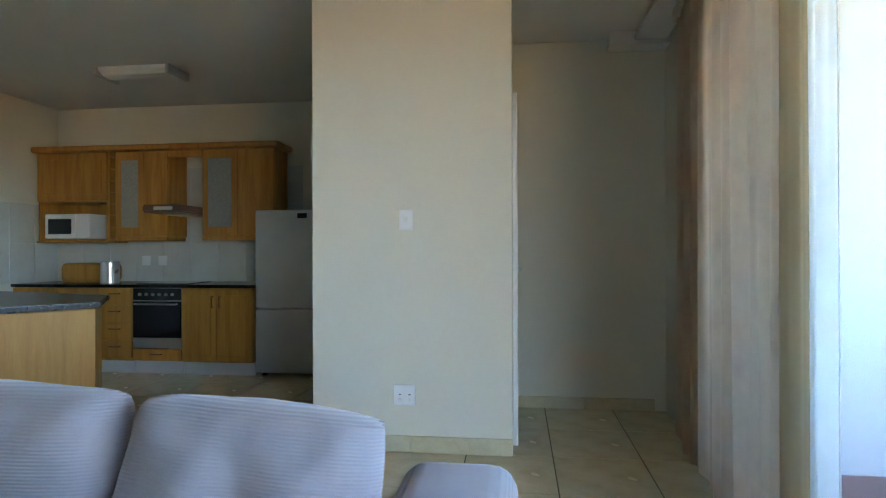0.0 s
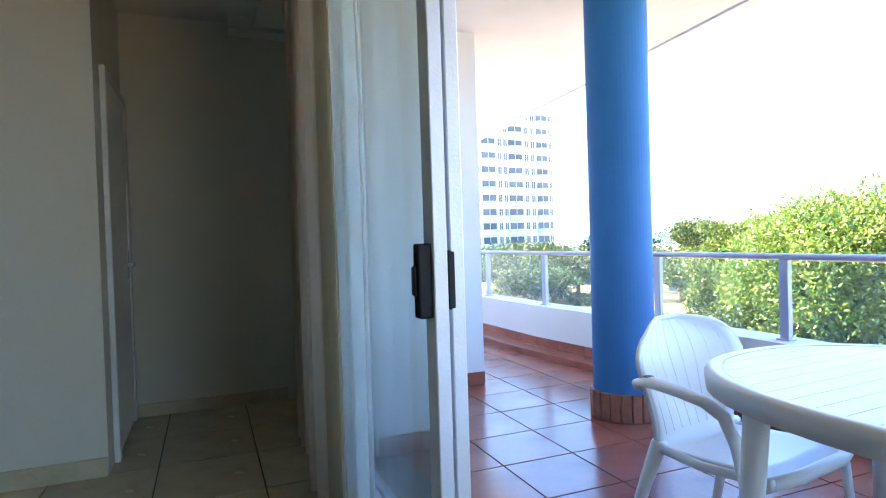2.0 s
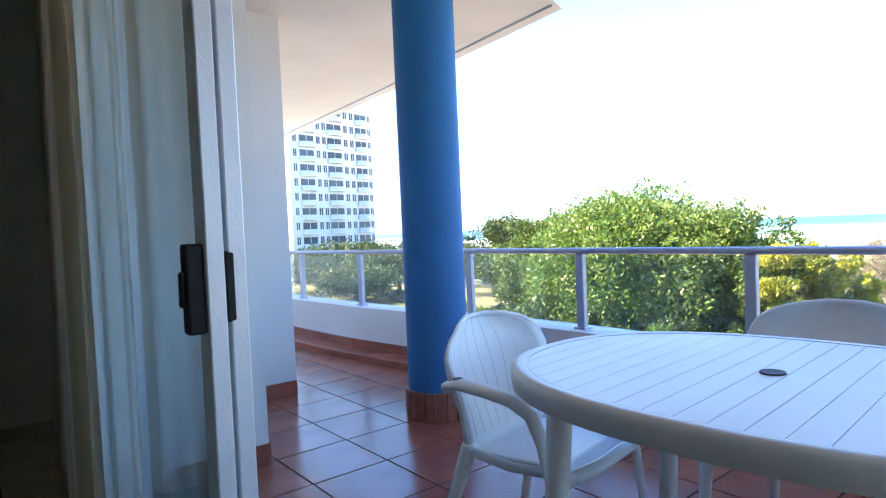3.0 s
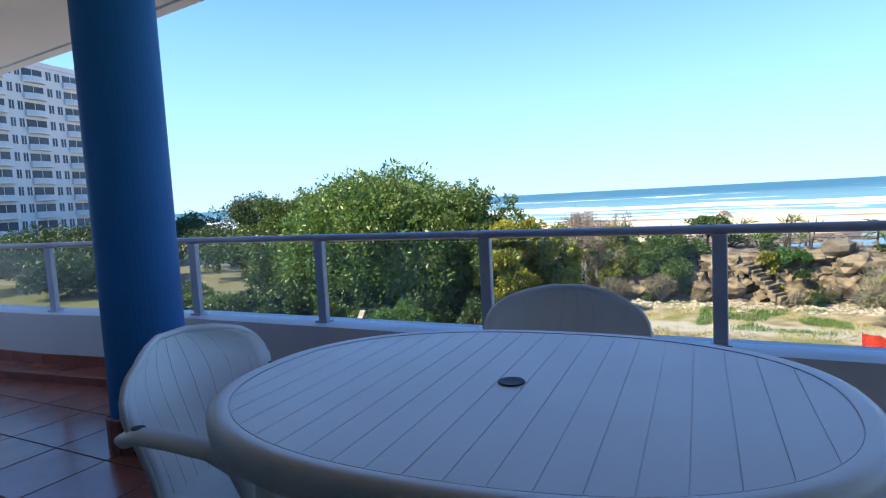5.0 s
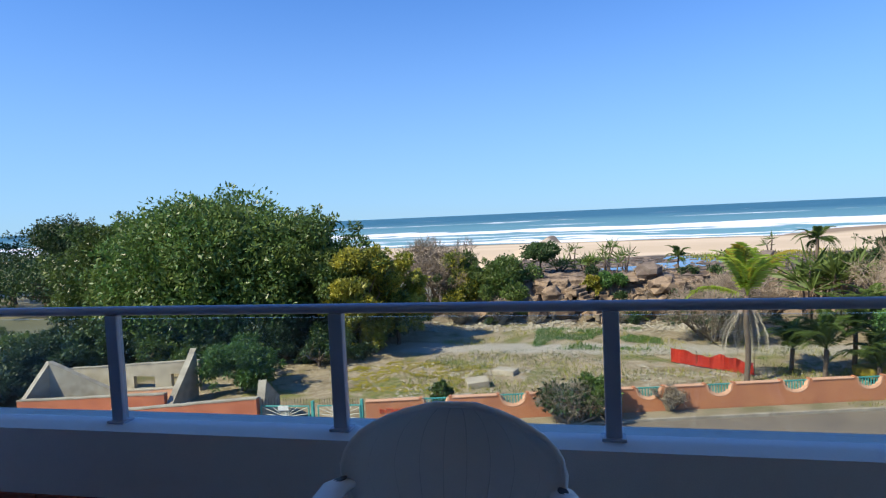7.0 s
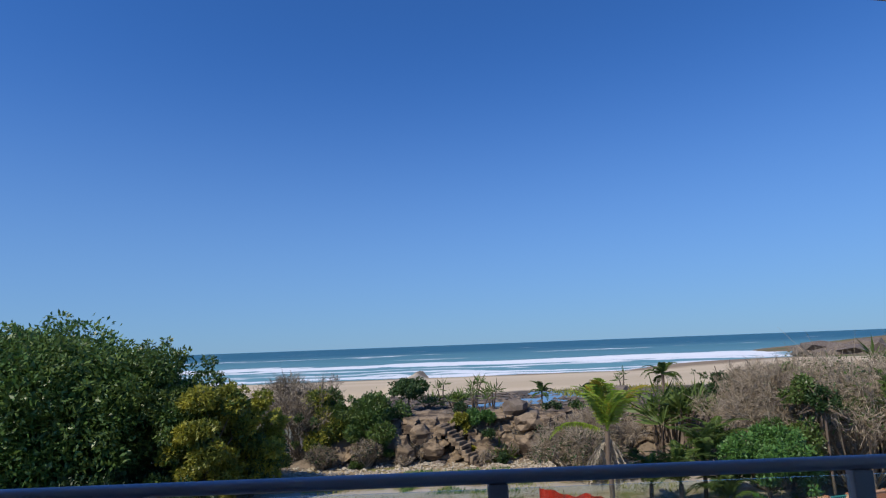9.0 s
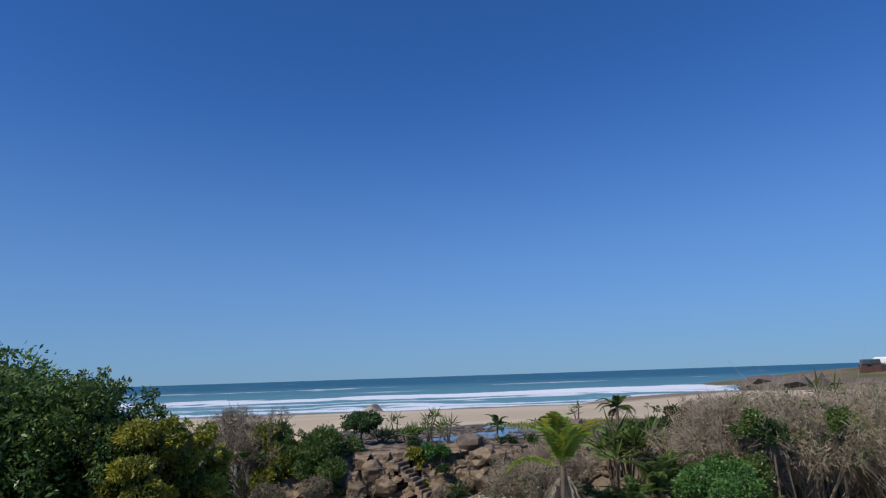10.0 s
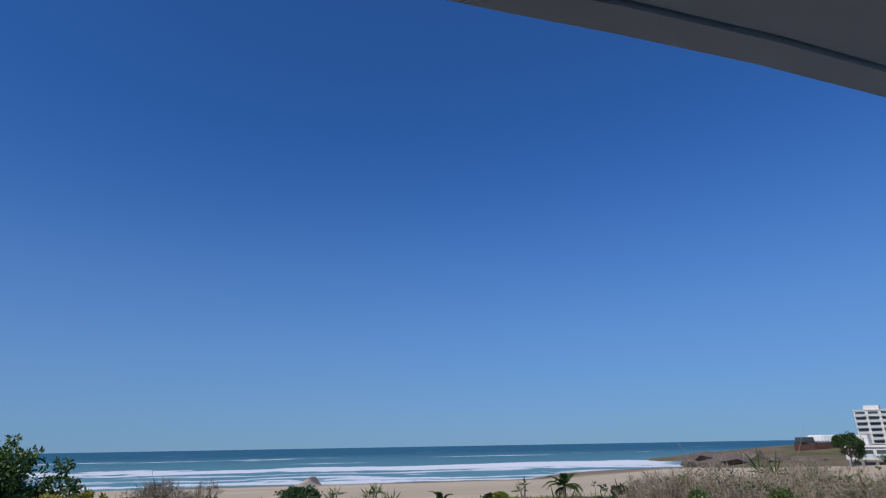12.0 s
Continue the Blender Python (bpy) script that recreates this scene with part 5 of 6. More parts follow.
def clumps_of(radius, height, count, base=0.0, spread=1.0, low=-0.5):
    """Centres and radii of the clumps that make up a rounded, uneven crown above the origin."""
    out = []
    for _ in range(count):
        v = rs.normal(size=3)
        v /= np.linalg.norm(v)
        if v[2] < low:
            v[2] = -v[2] * 0.5
        k = (0.45 + 0.45 * rs.rand()) * spread
        c = (0.17 + 0.16 * rs.rand()) * min(radius, height)
        k = 1 - 0.45 * rs.rand() ** 1.6
        out.append((v[0] * (radius - c) * k, v[1] * (radius - c) * k, base + height * 0.5 + v[2] * (height * 0.5 - c * 0.8) * k, c))
    for _ in range(count // 2):
        v = rs.normal(size=3)
        v /= np.linalg.norm(v)
        v[2] = abs(v[2]) if low > -0.5 else v[2]
        c = (0.05 + 0.05 * rs.rand()) * min(radius, height)
        k = 0.99 + 0.16 * rs.rand() ** 2
        out.append((v[0] * (radius - c) * k, v[1] * (radius - c) * k, base + height * 0.5 + v[2] * (height * 0.5 - c) * k, c))
    return np.array(out)


def points_on(clumps, n, inner=0.55):
    w = clumps[:, 3] ** 2
    pick = rs.choice(len(clumps), n, p=w / w.sum())
    v = rs.normal(size=(n, 3))
    v /= np.linalg.norm(v, axis=1)[:, None]
    r = (inner + (1 - inner) * rs.rand(n) ** 0.5) * (1 + 0.18 * rs.normal(size=n) * (rs.rand(n) < 0.25))
    rad = clumps[pick, 3][:, None]
    return clumps[pick, :3] + v * rad * r[:, None] * np.array([1, 1, 0.8]), v


def limbs(e, clumps, trunk_h, r, material="trunk", most=14, name="trunk"):
    bm = bmesh.new()
    fork = Vector((0.1 * r, 0, trunk_h))
    tube(bm, [(0, 0, -0.2), (0.3 * r, 0.2 * r, trunk_h * 0.5), fork], [r * 1.3, r, r * 0.8], 8)
    for c in clumps[np.argsort(-clumps[:, 3])][:most]:
        p = Vector(c[:3])
        mid = fork.lerp(p, 0.5) + Vector(rs.normal(size=3) * 0.12 * p.length)
        tube(bm, [fork, mid, p], [r * 0.6, r * 0.35, r * 0.1], 6)
    part(name, bm, material, e)


def tree(name, at, radius, height, trunk_h, leaves, size, material, label, category="tree", clumps=30, aspect=0.4, r=None, second=None, group="", droop=0.1, low=-0.5, inner=0.5, turn=0.0, squash_x=1.0):
    e = empty(name, at, label, category, group, turn)
    c = clumps_of(radius, height, clumps, trunk_h, low=low)
    c[:, 0] *= squash_x
    limbs(e, c, trunk_h + height * 0.2, r or radius * 0.05)
    p, v = points_on(c, leaves, inner)
    leaf_mesh("crown", p, v * 0.7, size, aspect, material, e, droop=droop)
    if second:
        k = points_on(c[: max(3, clumps // 3)], leaves // 4, 0.85)
        leaf_mesh("young_leaves", k[0], k[1] * 0.7, size, aspect, second, e, "yellowish young leaves")
    return e


def dry_shrub(name, at, radius, height, n, label, tint="twig", clumps=24, size=0.7, green=None, group="", squash=1.0):
    """Leafless bush: forking stems and a haze of fine twigs."""
    e = empty(name, at, label, "bush", group)
    c = clumps_of(radius, height, clumps, 0.0, low=-0.3)
    c[:, 1] *= squash
    bm = bmesh.new()
    for q in c:
        root = Vector((rs.uniform(-0.3, 0.3) * radius * 0.4, rs.uniform(-0.3, 0.3) * radius * 0.4, -0.1))
        p = Vector(q[:3])
        mid = root.lerp(p, 0.45) + Vector(rs.normal(size=3) * 0.1 * radius)
        tube(bm, [root, mid, p], [0.06, 0.035, 0.012], 5)
        for _ in range(7):
            t = p + Vector(rs.normal(size=3)) * q[3] * 0.9
            tube(bm, [mid.lerp(p, rs.rand()), p.lerp(t, 0.5) + Vector(rs.normal(size=3)) * 0.08, t], [0.02, 0.013, 0.005], 3)
    part("stem_tuft", bm, tint, e)
    p, v = points_on(c, int(n * 2.2), 0.25)
    leaf_mesh("twig_haze", p, v * 0.9 + np.array([0, 0, 0.35]), size * 0.62, 0.05, tint, e, tilt=1.1, fold=0.6)
    if green:
        p, v = points_on(c, n // 3, 0.6)
        leaf_mesh("leaves", p, v, 0.2, 0.4, green, e, "sparse dull green leaves")
    return e


def frond_mesh(length, lift, fall, width, pairs, leaflet=0.05):
    """One palm frond along +x: a bent midrib with drooping leaflets."""
    verts, faces = [], []
    pt = lambda t: np.array([length * t, 0, lift * math.sin(t * 1.9) - fall * t * t * t])
    for i in range(10):
        a, b = pt(i / 10), pt((i + 1) / 10)
        w = 0.022 * (1 - i / 11)
        k = len(verts)
        verts += [a + (0, w, 0), a + (0, -w, 0), b + (0, -w * 0.8, 0), b + (0, w * 0.8, 0), a + (0, 0, -w), b + (0, 0, -w)]
        faces += [(k, k + 1, k + 2, k + 3), (k + 1, k + 4, k + 5, k + 2), (k + 4, k, k + 3, k + 5)]
    for i in range(pairs):
        t = 0.12 + 0.88 * i / pairs
        a = pt(t)
        wl = width * math.sin(math.pi * min(1, 0.15 + 0.8 * t)) * rs.uniform(0.85, 1.1)
        for side in (-1, 1):
            tip = a + np.array([wl * 0.55, side * wl, -wl * rs.uniform(0.15, 0.5)])
            m = (a + tip) / 2 + np.array([0, 0, wl * 0.10])
            q = np.array([leaflet, 0, 0])
            k = len(verts)
            verts += [a - q * 0.5, a + q * 0.5, m + q, tip, m - q]
            faces += [(k, k + 1, k + 2, k + 3, k + 4)]
    me = bpy.data.meshes.new("frond")
    me.from_pydata([tuple(v) for v in verts], [], faces)
    return me


def palm(at, trunk_h, length, count, material, label, r=0.13, dry=0, yellow=0, group="", lift=0.6, fall=1.1, width=0.45, spread=(-25, 60)):
    e = empty("palm_tree", at, label, "palm", group)
    bm = bmesh.new()
    steps = max(4, int(trunk_h * 3))
    pts = [(0.06 * math.sin(i * 0.5), 0.05 * math.cos(i * 0.7), -0.2 + (trunk_h + 0.2) * i / steps) for i in range(steps + 1)]
    tube(bm, pts, [r * (1.25 if i == 0 else 1 + 0.06 * (i % 2)) for i in range(steps + 1)], 10)
    part("trunk", bm, "trunk", e)
    base = frond_mesh(length, lift, fall, width, 48, 0.028)
    drym = frond_mesh(length * 1.0, 0.15, length * 0.2, width * 0.6, 36, 0.02)
    for k in range(count):
        me = base.copy()
        me.materials.append(M["palmyellow" if k < yellow else material])
        f = new("frond", me)
        f.parent = e
        f.matrix_local = pose(*pts[-1]) @ pose(0, 0, 0, 0, 0, k * 137.5 + rs.uniform(-12, 12)) @ pose(0, 0, 0, 0, -rs.uniform(*spread), 0) @ Matrix.Scale(rs.uniform(0.8, 1.1), 4)
        if k < yellow:
            f["label"] = "yellowing palm frond"
    for k in range(dry):
        me = drym.copy()
        me.materials.append(M["palmdry"])
        f = new("dry_frond", me)
        f.parent = e
        f.matrix_local = pose(pts[-1][0], pts[-1][1], pts[-1][2] - 0.15) @ pose(0, 0, 0, 0, 0, -70 + k * 22 + rs.uniform(-8, 8)) @ pose(0, 0, 0, 0, rs.uniform(45, 72), 0)
        f["label"] = "dry grey hanging frond"
    return e


def blade_plant(name, at, stems, height, blade, label, material="palmleaf", category="plant", group="", blades=26, spread=0.5, stem_r=0.07):
    """Plant with tufts of stiff blades on top of bare stems."""
    e = empty(name, at, label, category, group)
    bm = bmesh.new()
    cs, vs = [], []
    for s in range(stems):
        top = Vector((rs.normal() * spread, rs.normal() * spread, height * rs.uniform(0.6, 1.0)))
        tube(bm, [(top.x * 0.2, top.y * 0.2, -0.2), top * 0.6, top], [stem_r * 1.2, stem_r, stem_r * 0.8], 6)
        v = rs.normal(size=(blades, 3))
        v[:, 2] = np.abs(v[:, 2]) * 0.9 + 0.1
        v /= np.linalg.norm(v, axis=1)[:, None]
        cs.append(np.array(top)[None] + v * 0.05)
        vs.append(v)
    part("stem_tuft", bm, "trunk", e)
    leaf_mesh("blade_tuft", np.concatenate(cs), np.concatenate(vs) * 4, blade, 0.10, material, e, tilt=0.5, droop=0.4)
    return e


GZ = lambda x, y: float(ground_height(x, y))
# the big tree in the yard and its neighbours
tree("tree", (41.5, 25.6, -7.4), 9.4, 11.6, -0.4, 120000, 0.32, "leaf", "large spreading green tree with glossy leaves in the yard", clumps=170, second="leafbright", r=0.35, low=-0.9, inner=0.7, squash_x=0.72)
tree("tree", (46.0, 38.0, -8.2), 5.5, 9.3, 0.0, 26000, 0.30, "leafdark", "dark green leafy tree behind the ruin", clumps=50, low=-0.9)
tree("tree", (41.2, 18.0, -7.3), 4.3, 9.3, 0.2, 42000, 0.27, "leaf", "green leafy tree at the edge of the yard", clumps=46, low=-0.9, inner=0.7)
tree("tree", (39.6, 14.6, -7.3), 2.7, 7.4, 0.2, 24000, 0.25, "leafy", "smaller tree with yellow-green leaves in the yard", clumps=34, second="leaf", low=-0.95, inner=0.7)
tree("tree", (42.5, 13.0, -7.3), 2.5, 6.3, 0.2, 17000, 0.25, "leafy", "smaller tree with yellow-green leaves in the yard", clumps=26, second="leaf", low=-0.95, inner=0.7)
tree("tree", (42.0, 34.5, -7.8), 5.4, 10.4, 0.0, 40000, 0.28, "leaf", "green leafy tree behind the ruin", clumps=60, low=-0.9, inner=0.7, squash_x=0.8)
for x, y, rad, h in ((36.5, 31, 2.4, 3.0), (35, 33.5, 2.2, 2.6), (34, 36, 2.6, 2.4), (31, 33, 2.4, 1.6), (29, 31.5, 1.8, 1.2), (32, 36, 2.6, 2.0), (29.5, 35, 2.4, 1.6), (27.5, 38, 2.4, 1.8), (33, 40, 2.8, 2.2), (26, 33, 1.6, 1.0), (38, 29, 3.0, 4.4), (37.5, 24.5, 2.8, 3.6), (37.5, 20.5, 2.6, 3.2), (39.5, 17.2, 2.2, 2.6), (43, 15.5, 2.4, 2.6), (46, 14.0, 2.6, 3.4), (42, 32.5, 3.4, 4.6)):
    tree("shrub", (x, y, -7.5), rad, h, 0.0, 9000, 0.24, "leafdark", "dark green undergrowth below the yard trees", "bush", clumps=18, low=-0.9, group="undergrowth below the yard trees")
tree("tree", (50.0, 19.2, -7.6), 0.8, 6.4, 0.6, 2500, 0.3, "leafdark", "small pointed dark conifer behind the yard trees", clumps=10)
tree("shrub", (31.6, 18.1, -7.5), 2.15, 3.3, 0.0, 16000, 0.2, "leafbright", "round bright green bush inside the ruined walls", "bush", clumps=26, aspect=0.3, low=-0.8)
tree("tree", (90, 86.5, -7.6), 9, 11, 1.0, 16000, 0.5, "leafdark", "dark rounded coastal tree beyond the lagoon", clumps=30, group="dark trees beyond the lagoon")
tree("tree", (80, 97, -7.6), 9, 8.0, 1.0, 12000, 0.5, "leafdark", "dark rounded coastal tree beyond the lagoon", clumps=26, group="dark trees beyond the lagoon")
for k, (x, y, rad, h) in enumerate(((62, 62, 7, 6.5), (70, 76, 8, 7), (58, 80, 7, 7.5), (50, 92, 8, 8.0), (66, 98, 8, 8), (52, 76, 7, 7), (42, 66, 6, 6.0), (86, 70, 8, 6), (78, 58, 6, 5.5), (38, 84, 8, 7.5), (60, 104, 9, 8), (96, 62, 8, 5), (74, 48, 5, 4.8))):
    tree("tree", (x, y, -8.0), rad, h, 0.4, 9000, 0.42, "leafdark", "dense dark green tree on the bank of the lagoon", clumps=28, group="trees on the lagoon bank", low=-0.8)
for k, (x, y, rad, h) in enumerate(((44, 52, 3.6, 2.2), (47, 60, 4.2, 2.6), (40, 44, 3.4, 2.4), (41, 38, 3.4, 2.8), (37, 36, 2.6, 2.2), (35, 45, 3.2, 2.0), (33, 38, 2.6, 1.8), (42, 33, 3.0, 3.2))):
    tree("shrub", (x, y, -8.3), rad, h, 0.0, 7000, 0.26, "leafdark" if k % 2 else "leaf", "low green bush beside the lagoon", "bush", clumps=20, group="bushes beside the lagoon", low=-0.8)
# between the yard and the beach
dry_shrub("dry_tree", (54.0, 12.8, -7.4), 4.4, 6.8, 7000, "bare grey-brown branching tree on the bank", size=0.9, clumps=26)
tree("tree", (53.0, 10.0, -7.3), 3.3, 5.7, 0.0, 20000, 0.24, "leaf", "green bush with some yellow flowers on the bank", "bush", clumps=20, second="leafy", low=-0.8)
tree("tree", (52.2, 6.6, -7.3), 3.4, 5.6, 0.0, 22000, 0.24, "leaf", "dense green bush on top of the bank", "bush", clumps=22, low=-0.8)
dry_shrub("dry_shrub", (49.6, 6.9, -7.3), 1.3, 2.0, 2500, "brown dead bush at the foot of the bank", size=0.6, green="leafdark")
dry_shrub("dry_shrub", (49.8, 10.2, -7.3), 1.2, 1.5, 2000, "brown dead bush at the foot of the bank", size=0.6, green="leafdark")
tree("tree", (58.0, 4.2, GZ(58, 4.2)), 1.75, 1.9, 1.0, 6000, 0.26, "leafdark", "dark flat-topped small tree on the rock flat", clumps=22, low=-0.9, inner=0.7)
for x, y, h, st, bl, lab in ((61, 1.3, 2.0, 2, 0.7, "tall thin strelitzia with a tuft of blades"), (61, 0.4, 0.9, 5, 0.9, "low clump of strelitzia blades"), (61.5, -0.5, 0.7, 5, 0.9, "low clump of strelitzia blades"), (59, 2.6, 0.6, 5, 0.9, "low clump of strelitzia blades"), (57.5, -1.4, 2.3, 4, 0.75, "branching pandanus with blade tufts"), (54.5, -2.8, 1.9, 3, 0.8, "branching pandanus with blade tufts"), (54.0, -2.0, 1.4, 2, 0.8, "branching pandanus with blade tufts"), (66, -17.0, 2.3, 2, 0.8, "tall thin aloe with dry lower leaves"), (50.6, -2.9, 0.3, 7, 1.1, "green agave clump among the rocks")):
    blade_plant("strelitzia", (x, y, GZ(x, y)), st, h, bl, lab + " on the bank", "palmleaf", group="blade plants on the bank")
tree("shrub", (52.0, -1.5, -6.2), 1.5, 2.6, 0.0, 7000, 0.22, "leafbright", "bright green bush among the rocks of the bank", "bush", clumps=14, low=-0.8)
tree("shrub", (51.5, 0.0, -5.6), 1.0, 1.7, 0.0, 3500, 0.22, "leafy", "yellow-green bush among the rocks of the bank", "bush", clumps=10, low=-0.8)
tree("shrub", (80.0, -17.6, GZ(80, -17.6)), 1.7, 1.1, 0.0, 2500, 0.3, "leafdark", "dark low bush on the rock flat", "bush", clumps=10)
palm((56.5, -7.2, GZ(56, -7)), 1.2, 1.3, 12, "palmleaf", "small pale green palm on the rock flat", r=0.07, lift=0.3, fall=0.6, width=0.3)
palm((48.5, -14.7, -6.0), 4.6, 1.5, 14, "palmleaf", "slender palm with a small crown on the bank", r=0.10, lift=0.2, fall=0.9, width=0.35)
for x, y in ((46.5, -13.4), (47.2, -14.6), (46.0, -15.2)):
    blade_plant("strelitzia", (x, y, -7.0), 6, 4.0, 1.7, "tall green strelitzia thicket with long blades beside the palm", "palmleaf", group="blade plants on the bank", blades=20, spread=0.7)
for k in range(26):
    y = rs.uniform(-13, 8)
    if abs(y - 1.6) < 1.3:
        continue
    x = rs.choice([49.6, 53.4]) + rs.uniform(-0.4, 0.5)
    rad = rs.uniform(0.4, 0.85)
    if k % 3 == 0:
        dry_shrub("dry_shrub", (x, y, GZ(x, y) - 0.1), rad, rad * 1.3, 900, "low grey leafless bush on the rock bank", size=0.4, clumps=9, group="bushes on the bank")
    else:
        tree("shrub", (x, y, GZ(x, y) - 0.1), rad, rad * 1.2, 0.0, 900, 0.17, ("leafdark", "leaf")[k % 2], "low dark green bush among the rocks of the bank", "bush", clumps=8, low=-0.8, group="bushes on the bank")
dry_shrub("dry_shrub", (44.0, -7.0, -7.3), 3.2, 3.6, 7000, "grey leafless bush behind the red net", size=0.7, green="leafdark")
dry_shrub("dry_shrub", (46.5, -9.6, -7.0), 3.0, 3.6, 6000, "grey leafless bush behind the red net", size=0.7)
palm((34.4, -6.6, -7.3), 4.2, 2.9, 15, "palmbright", "young palm with green, yellow and dead grey fronds", dry=8, yellow=3, lift=1.0, fall=0.8, width=0.55, r=0.12, spread=(-8, 58))
for x, y, h, ln, lab in ((34.6, -10.0, 1.6, 2.2, "bushy palm with arching green fronds"), (35.6, -11.6, 2.2, 2.4, "bushy palm with arching green fronds"), (34.2, -12.0, 0.9, 1.9, "low palm with arching green fronds"), (36.5, -9.2, 1.2, 1.9, "low palm with arching green fronds"), (37.5, -13.2, 2.6, 2.2, "bushy palm with arching green fronds")):
    palm((x, y, -7.3), h, ln, 18, "palmleaf", lab, group="palms behind the orange wall", lift=0.7, fall=1.2, width=0.4, r=0.10, spread=(0, 75))
tree("tree", (34.5, -14.2, -7.3), 2.4, 4.2, 0.3, 14000, 0.2, "leafbright", "bright green leafy tree behind the orange wall", clumps=24, low=-0.8)
tree("tree", (36.5, -16.5, -7.3), 2.2, 4.4, 0.3, 9000, 0.2, "leaf", "green leafy tree behind the orange wall", clumps=20, low=-0.8)
for x, y, rad, h, g in ((40, -17.5, 4.2, 7.2, None), (38, -21.0, 4.6, 7.6, "leaf"), (36, -25.5, 4.4, 7.4, "leaf"), (44, -22.0, 5.0, 7.6, "leaf"), (43, -28.0, 5.0, 7.4, None), (50, -24.0, 4.6, 7.0, "leafdark"), (33.5, -30.0, 4.4, 7.0, "leafy"), (48, -34, 5.5, 7.2, "leaf"), (40, -36, 5.0, 7.2, None)):
    dry_shrub("dry_tree", (x, y, -7.4), rad, h, 9000, "grey-brown thicket of nearly leafless twisted branches", size=0.75, clumps=36, green=g, group="bare thickets south of the yard")
for k in range(26):
    x, y = rs.uniform(35, 46), rs.uniform(-33, -16.5)
    rad = rs.uniform(0.7, 1.5)
    z = -7.4 + rs.uniform(3.2, 5.6)
    tree("tree", (x, y, -7.4), rad, rad * 1.7, z + 7.4 - rad * 0.6, int(900 + 900 * rad), 0.2, ("leafdark", "leaf", "leaf")[k % 3], "small green-leaved tree growing through the bare thicket", clumps=9, low=-0.8, r=0.06, group="small trees in the bare thicket")
tree("tree", (48.5, -17.6, -7.0), 2.2, 5.6, 0.3, 7000, 0.24, "leaf", "grey-green domed tree behind the palms", clumps=18, low=-0.7)
blade_plant("strelitzia", (47.0, -29.5, -7.2), 4, 7.0, 1.3, "strelitzia showing above the bare thicket", "palmleaf", group="blade plants on the bank")
tree("tree", (120, -104.5, GZ(120, -104)), 3.2, 7.0, 0.3, 5000, 0.45, "leafdark", "dark dense tree before the headland", clumps=16, low=-0.8)
tree("tree", (100, -96, GZ(100, -96)), 4.5, 3.2, 0.0, 5000, 0.45, "leaf", "low green bush before the headland", "bush", clumps=16, low=-0.8)
for k in range(26):
    y = rs.uniform(14.5, 31)
    x = rs.uniform(34.5, 38.5) + max(0, y - 24) * 0.3
    rad = rs.uniform(1.0, 1.8)
    tree("shrub", (x, y, GZ(x, y) - 0.1), rad, rad * 1.5, 0.0, 1500, 0.2, ("leafdark", "leaf", "leafdark")[k % 3], "dark green undergrowth bush below the big tree", "bush", clumps=9, low=-0.9, group="undergrowth of the big tree")
for k in range(20):
    y = rs.uniform(-13, 8.5)
    rad = rs.uniform(0.35, 0.8)
    at = (50.1 + rs.uniform(0, 0.9), y, rs.uniform(-7.2, -5.2))
    if abs(y - 0.8) < 1.5:
        continue
    if k % 2:
        dry_shrub("dry_shrub", at, rad, rad * 1.5, 700, "pale dry bush growing on the ledges of the rock face", size=0.4, clumps=8, group="bushes on the ledges")
    else:
        tree("shrub", at, rad, rad * 1.4, 0.0, 900, 0.17, ("leaf", "leafy", "leafdark")[k % 3], "small leafy bush growing on the ledges of the rock face", "bush", clumps=8, low=-0.8, group="bushes on the ledges")
# bushes against the street wall
dry_shrub("hedge", (28.3, 1.6, -7.2), 1.5, 1.7, 5000, "dry brown creeper hanging over the orange wall", size=0.3, green="leafdark")
tree("hedge", (28.9, 0.2, -7.2), 1.2, 1.9, 0.0, 5000, 0.16, "leaf", "green creeper over the orange wall", "bush", clumps=12, low=-0.8)
tree("hedge", (29.0, 7.0, -7.2), 0.7, 1.5, 0.0, 2600, 0.15, "leaf", "green creeper over the orange wall", "bush", clumps=8, low=-0.8)
dry_shrub("hedge", (30.0, -2.4, -7.2), 0.8, 1.1, 1500, "dry brown creeper hanging over the orange wall", size=0.25)
dry_shrub("hedge", (29.0, 4.6, -7.2), 0.5, 0.8, 700, "dry brown weed at the foot of the orange wall", size=0.2)


# ---- rocks, slabs, net ----
DRUMS = ((24.0, 17.4), (24.0, 2.3), (24.0, -5.5))
def rock(at, size, label="", name="boulder", material="rock", turn=0.0, group=""):
    bm = bmesh.new()
    bmesh.ops.create_icosphere(bm, subdivisions=2, radius=1)
    o = Vector(rs.uniform(-50, 50, 3))
    for v in bm.verts:
        c = v.co.copy()
        k = 1 + 0.45 * noise.noise(c * 1.3 + o) + 0.2 * noise.noise(c * 3 + o)
        v.co = Vector((c.x * size[0] * k, c.y * size[1] * k, c.z * size[2] * k))
        for ax in range(3):
            q = size[ax] * 0.5
            v.co[ax] = round(v.co[ax] / q) * q * 0.62 + v.co[ax] * 0.38
    ob = part(name, bm, material)
    ob.matrix_world = pose(*at, rs.uniform(-8, 8), rs.uniform(-8, 8), turn)
    return tagged(ob, label or "layered brown boulder on the face of the bank", "rock", group or "boulders of the bank")


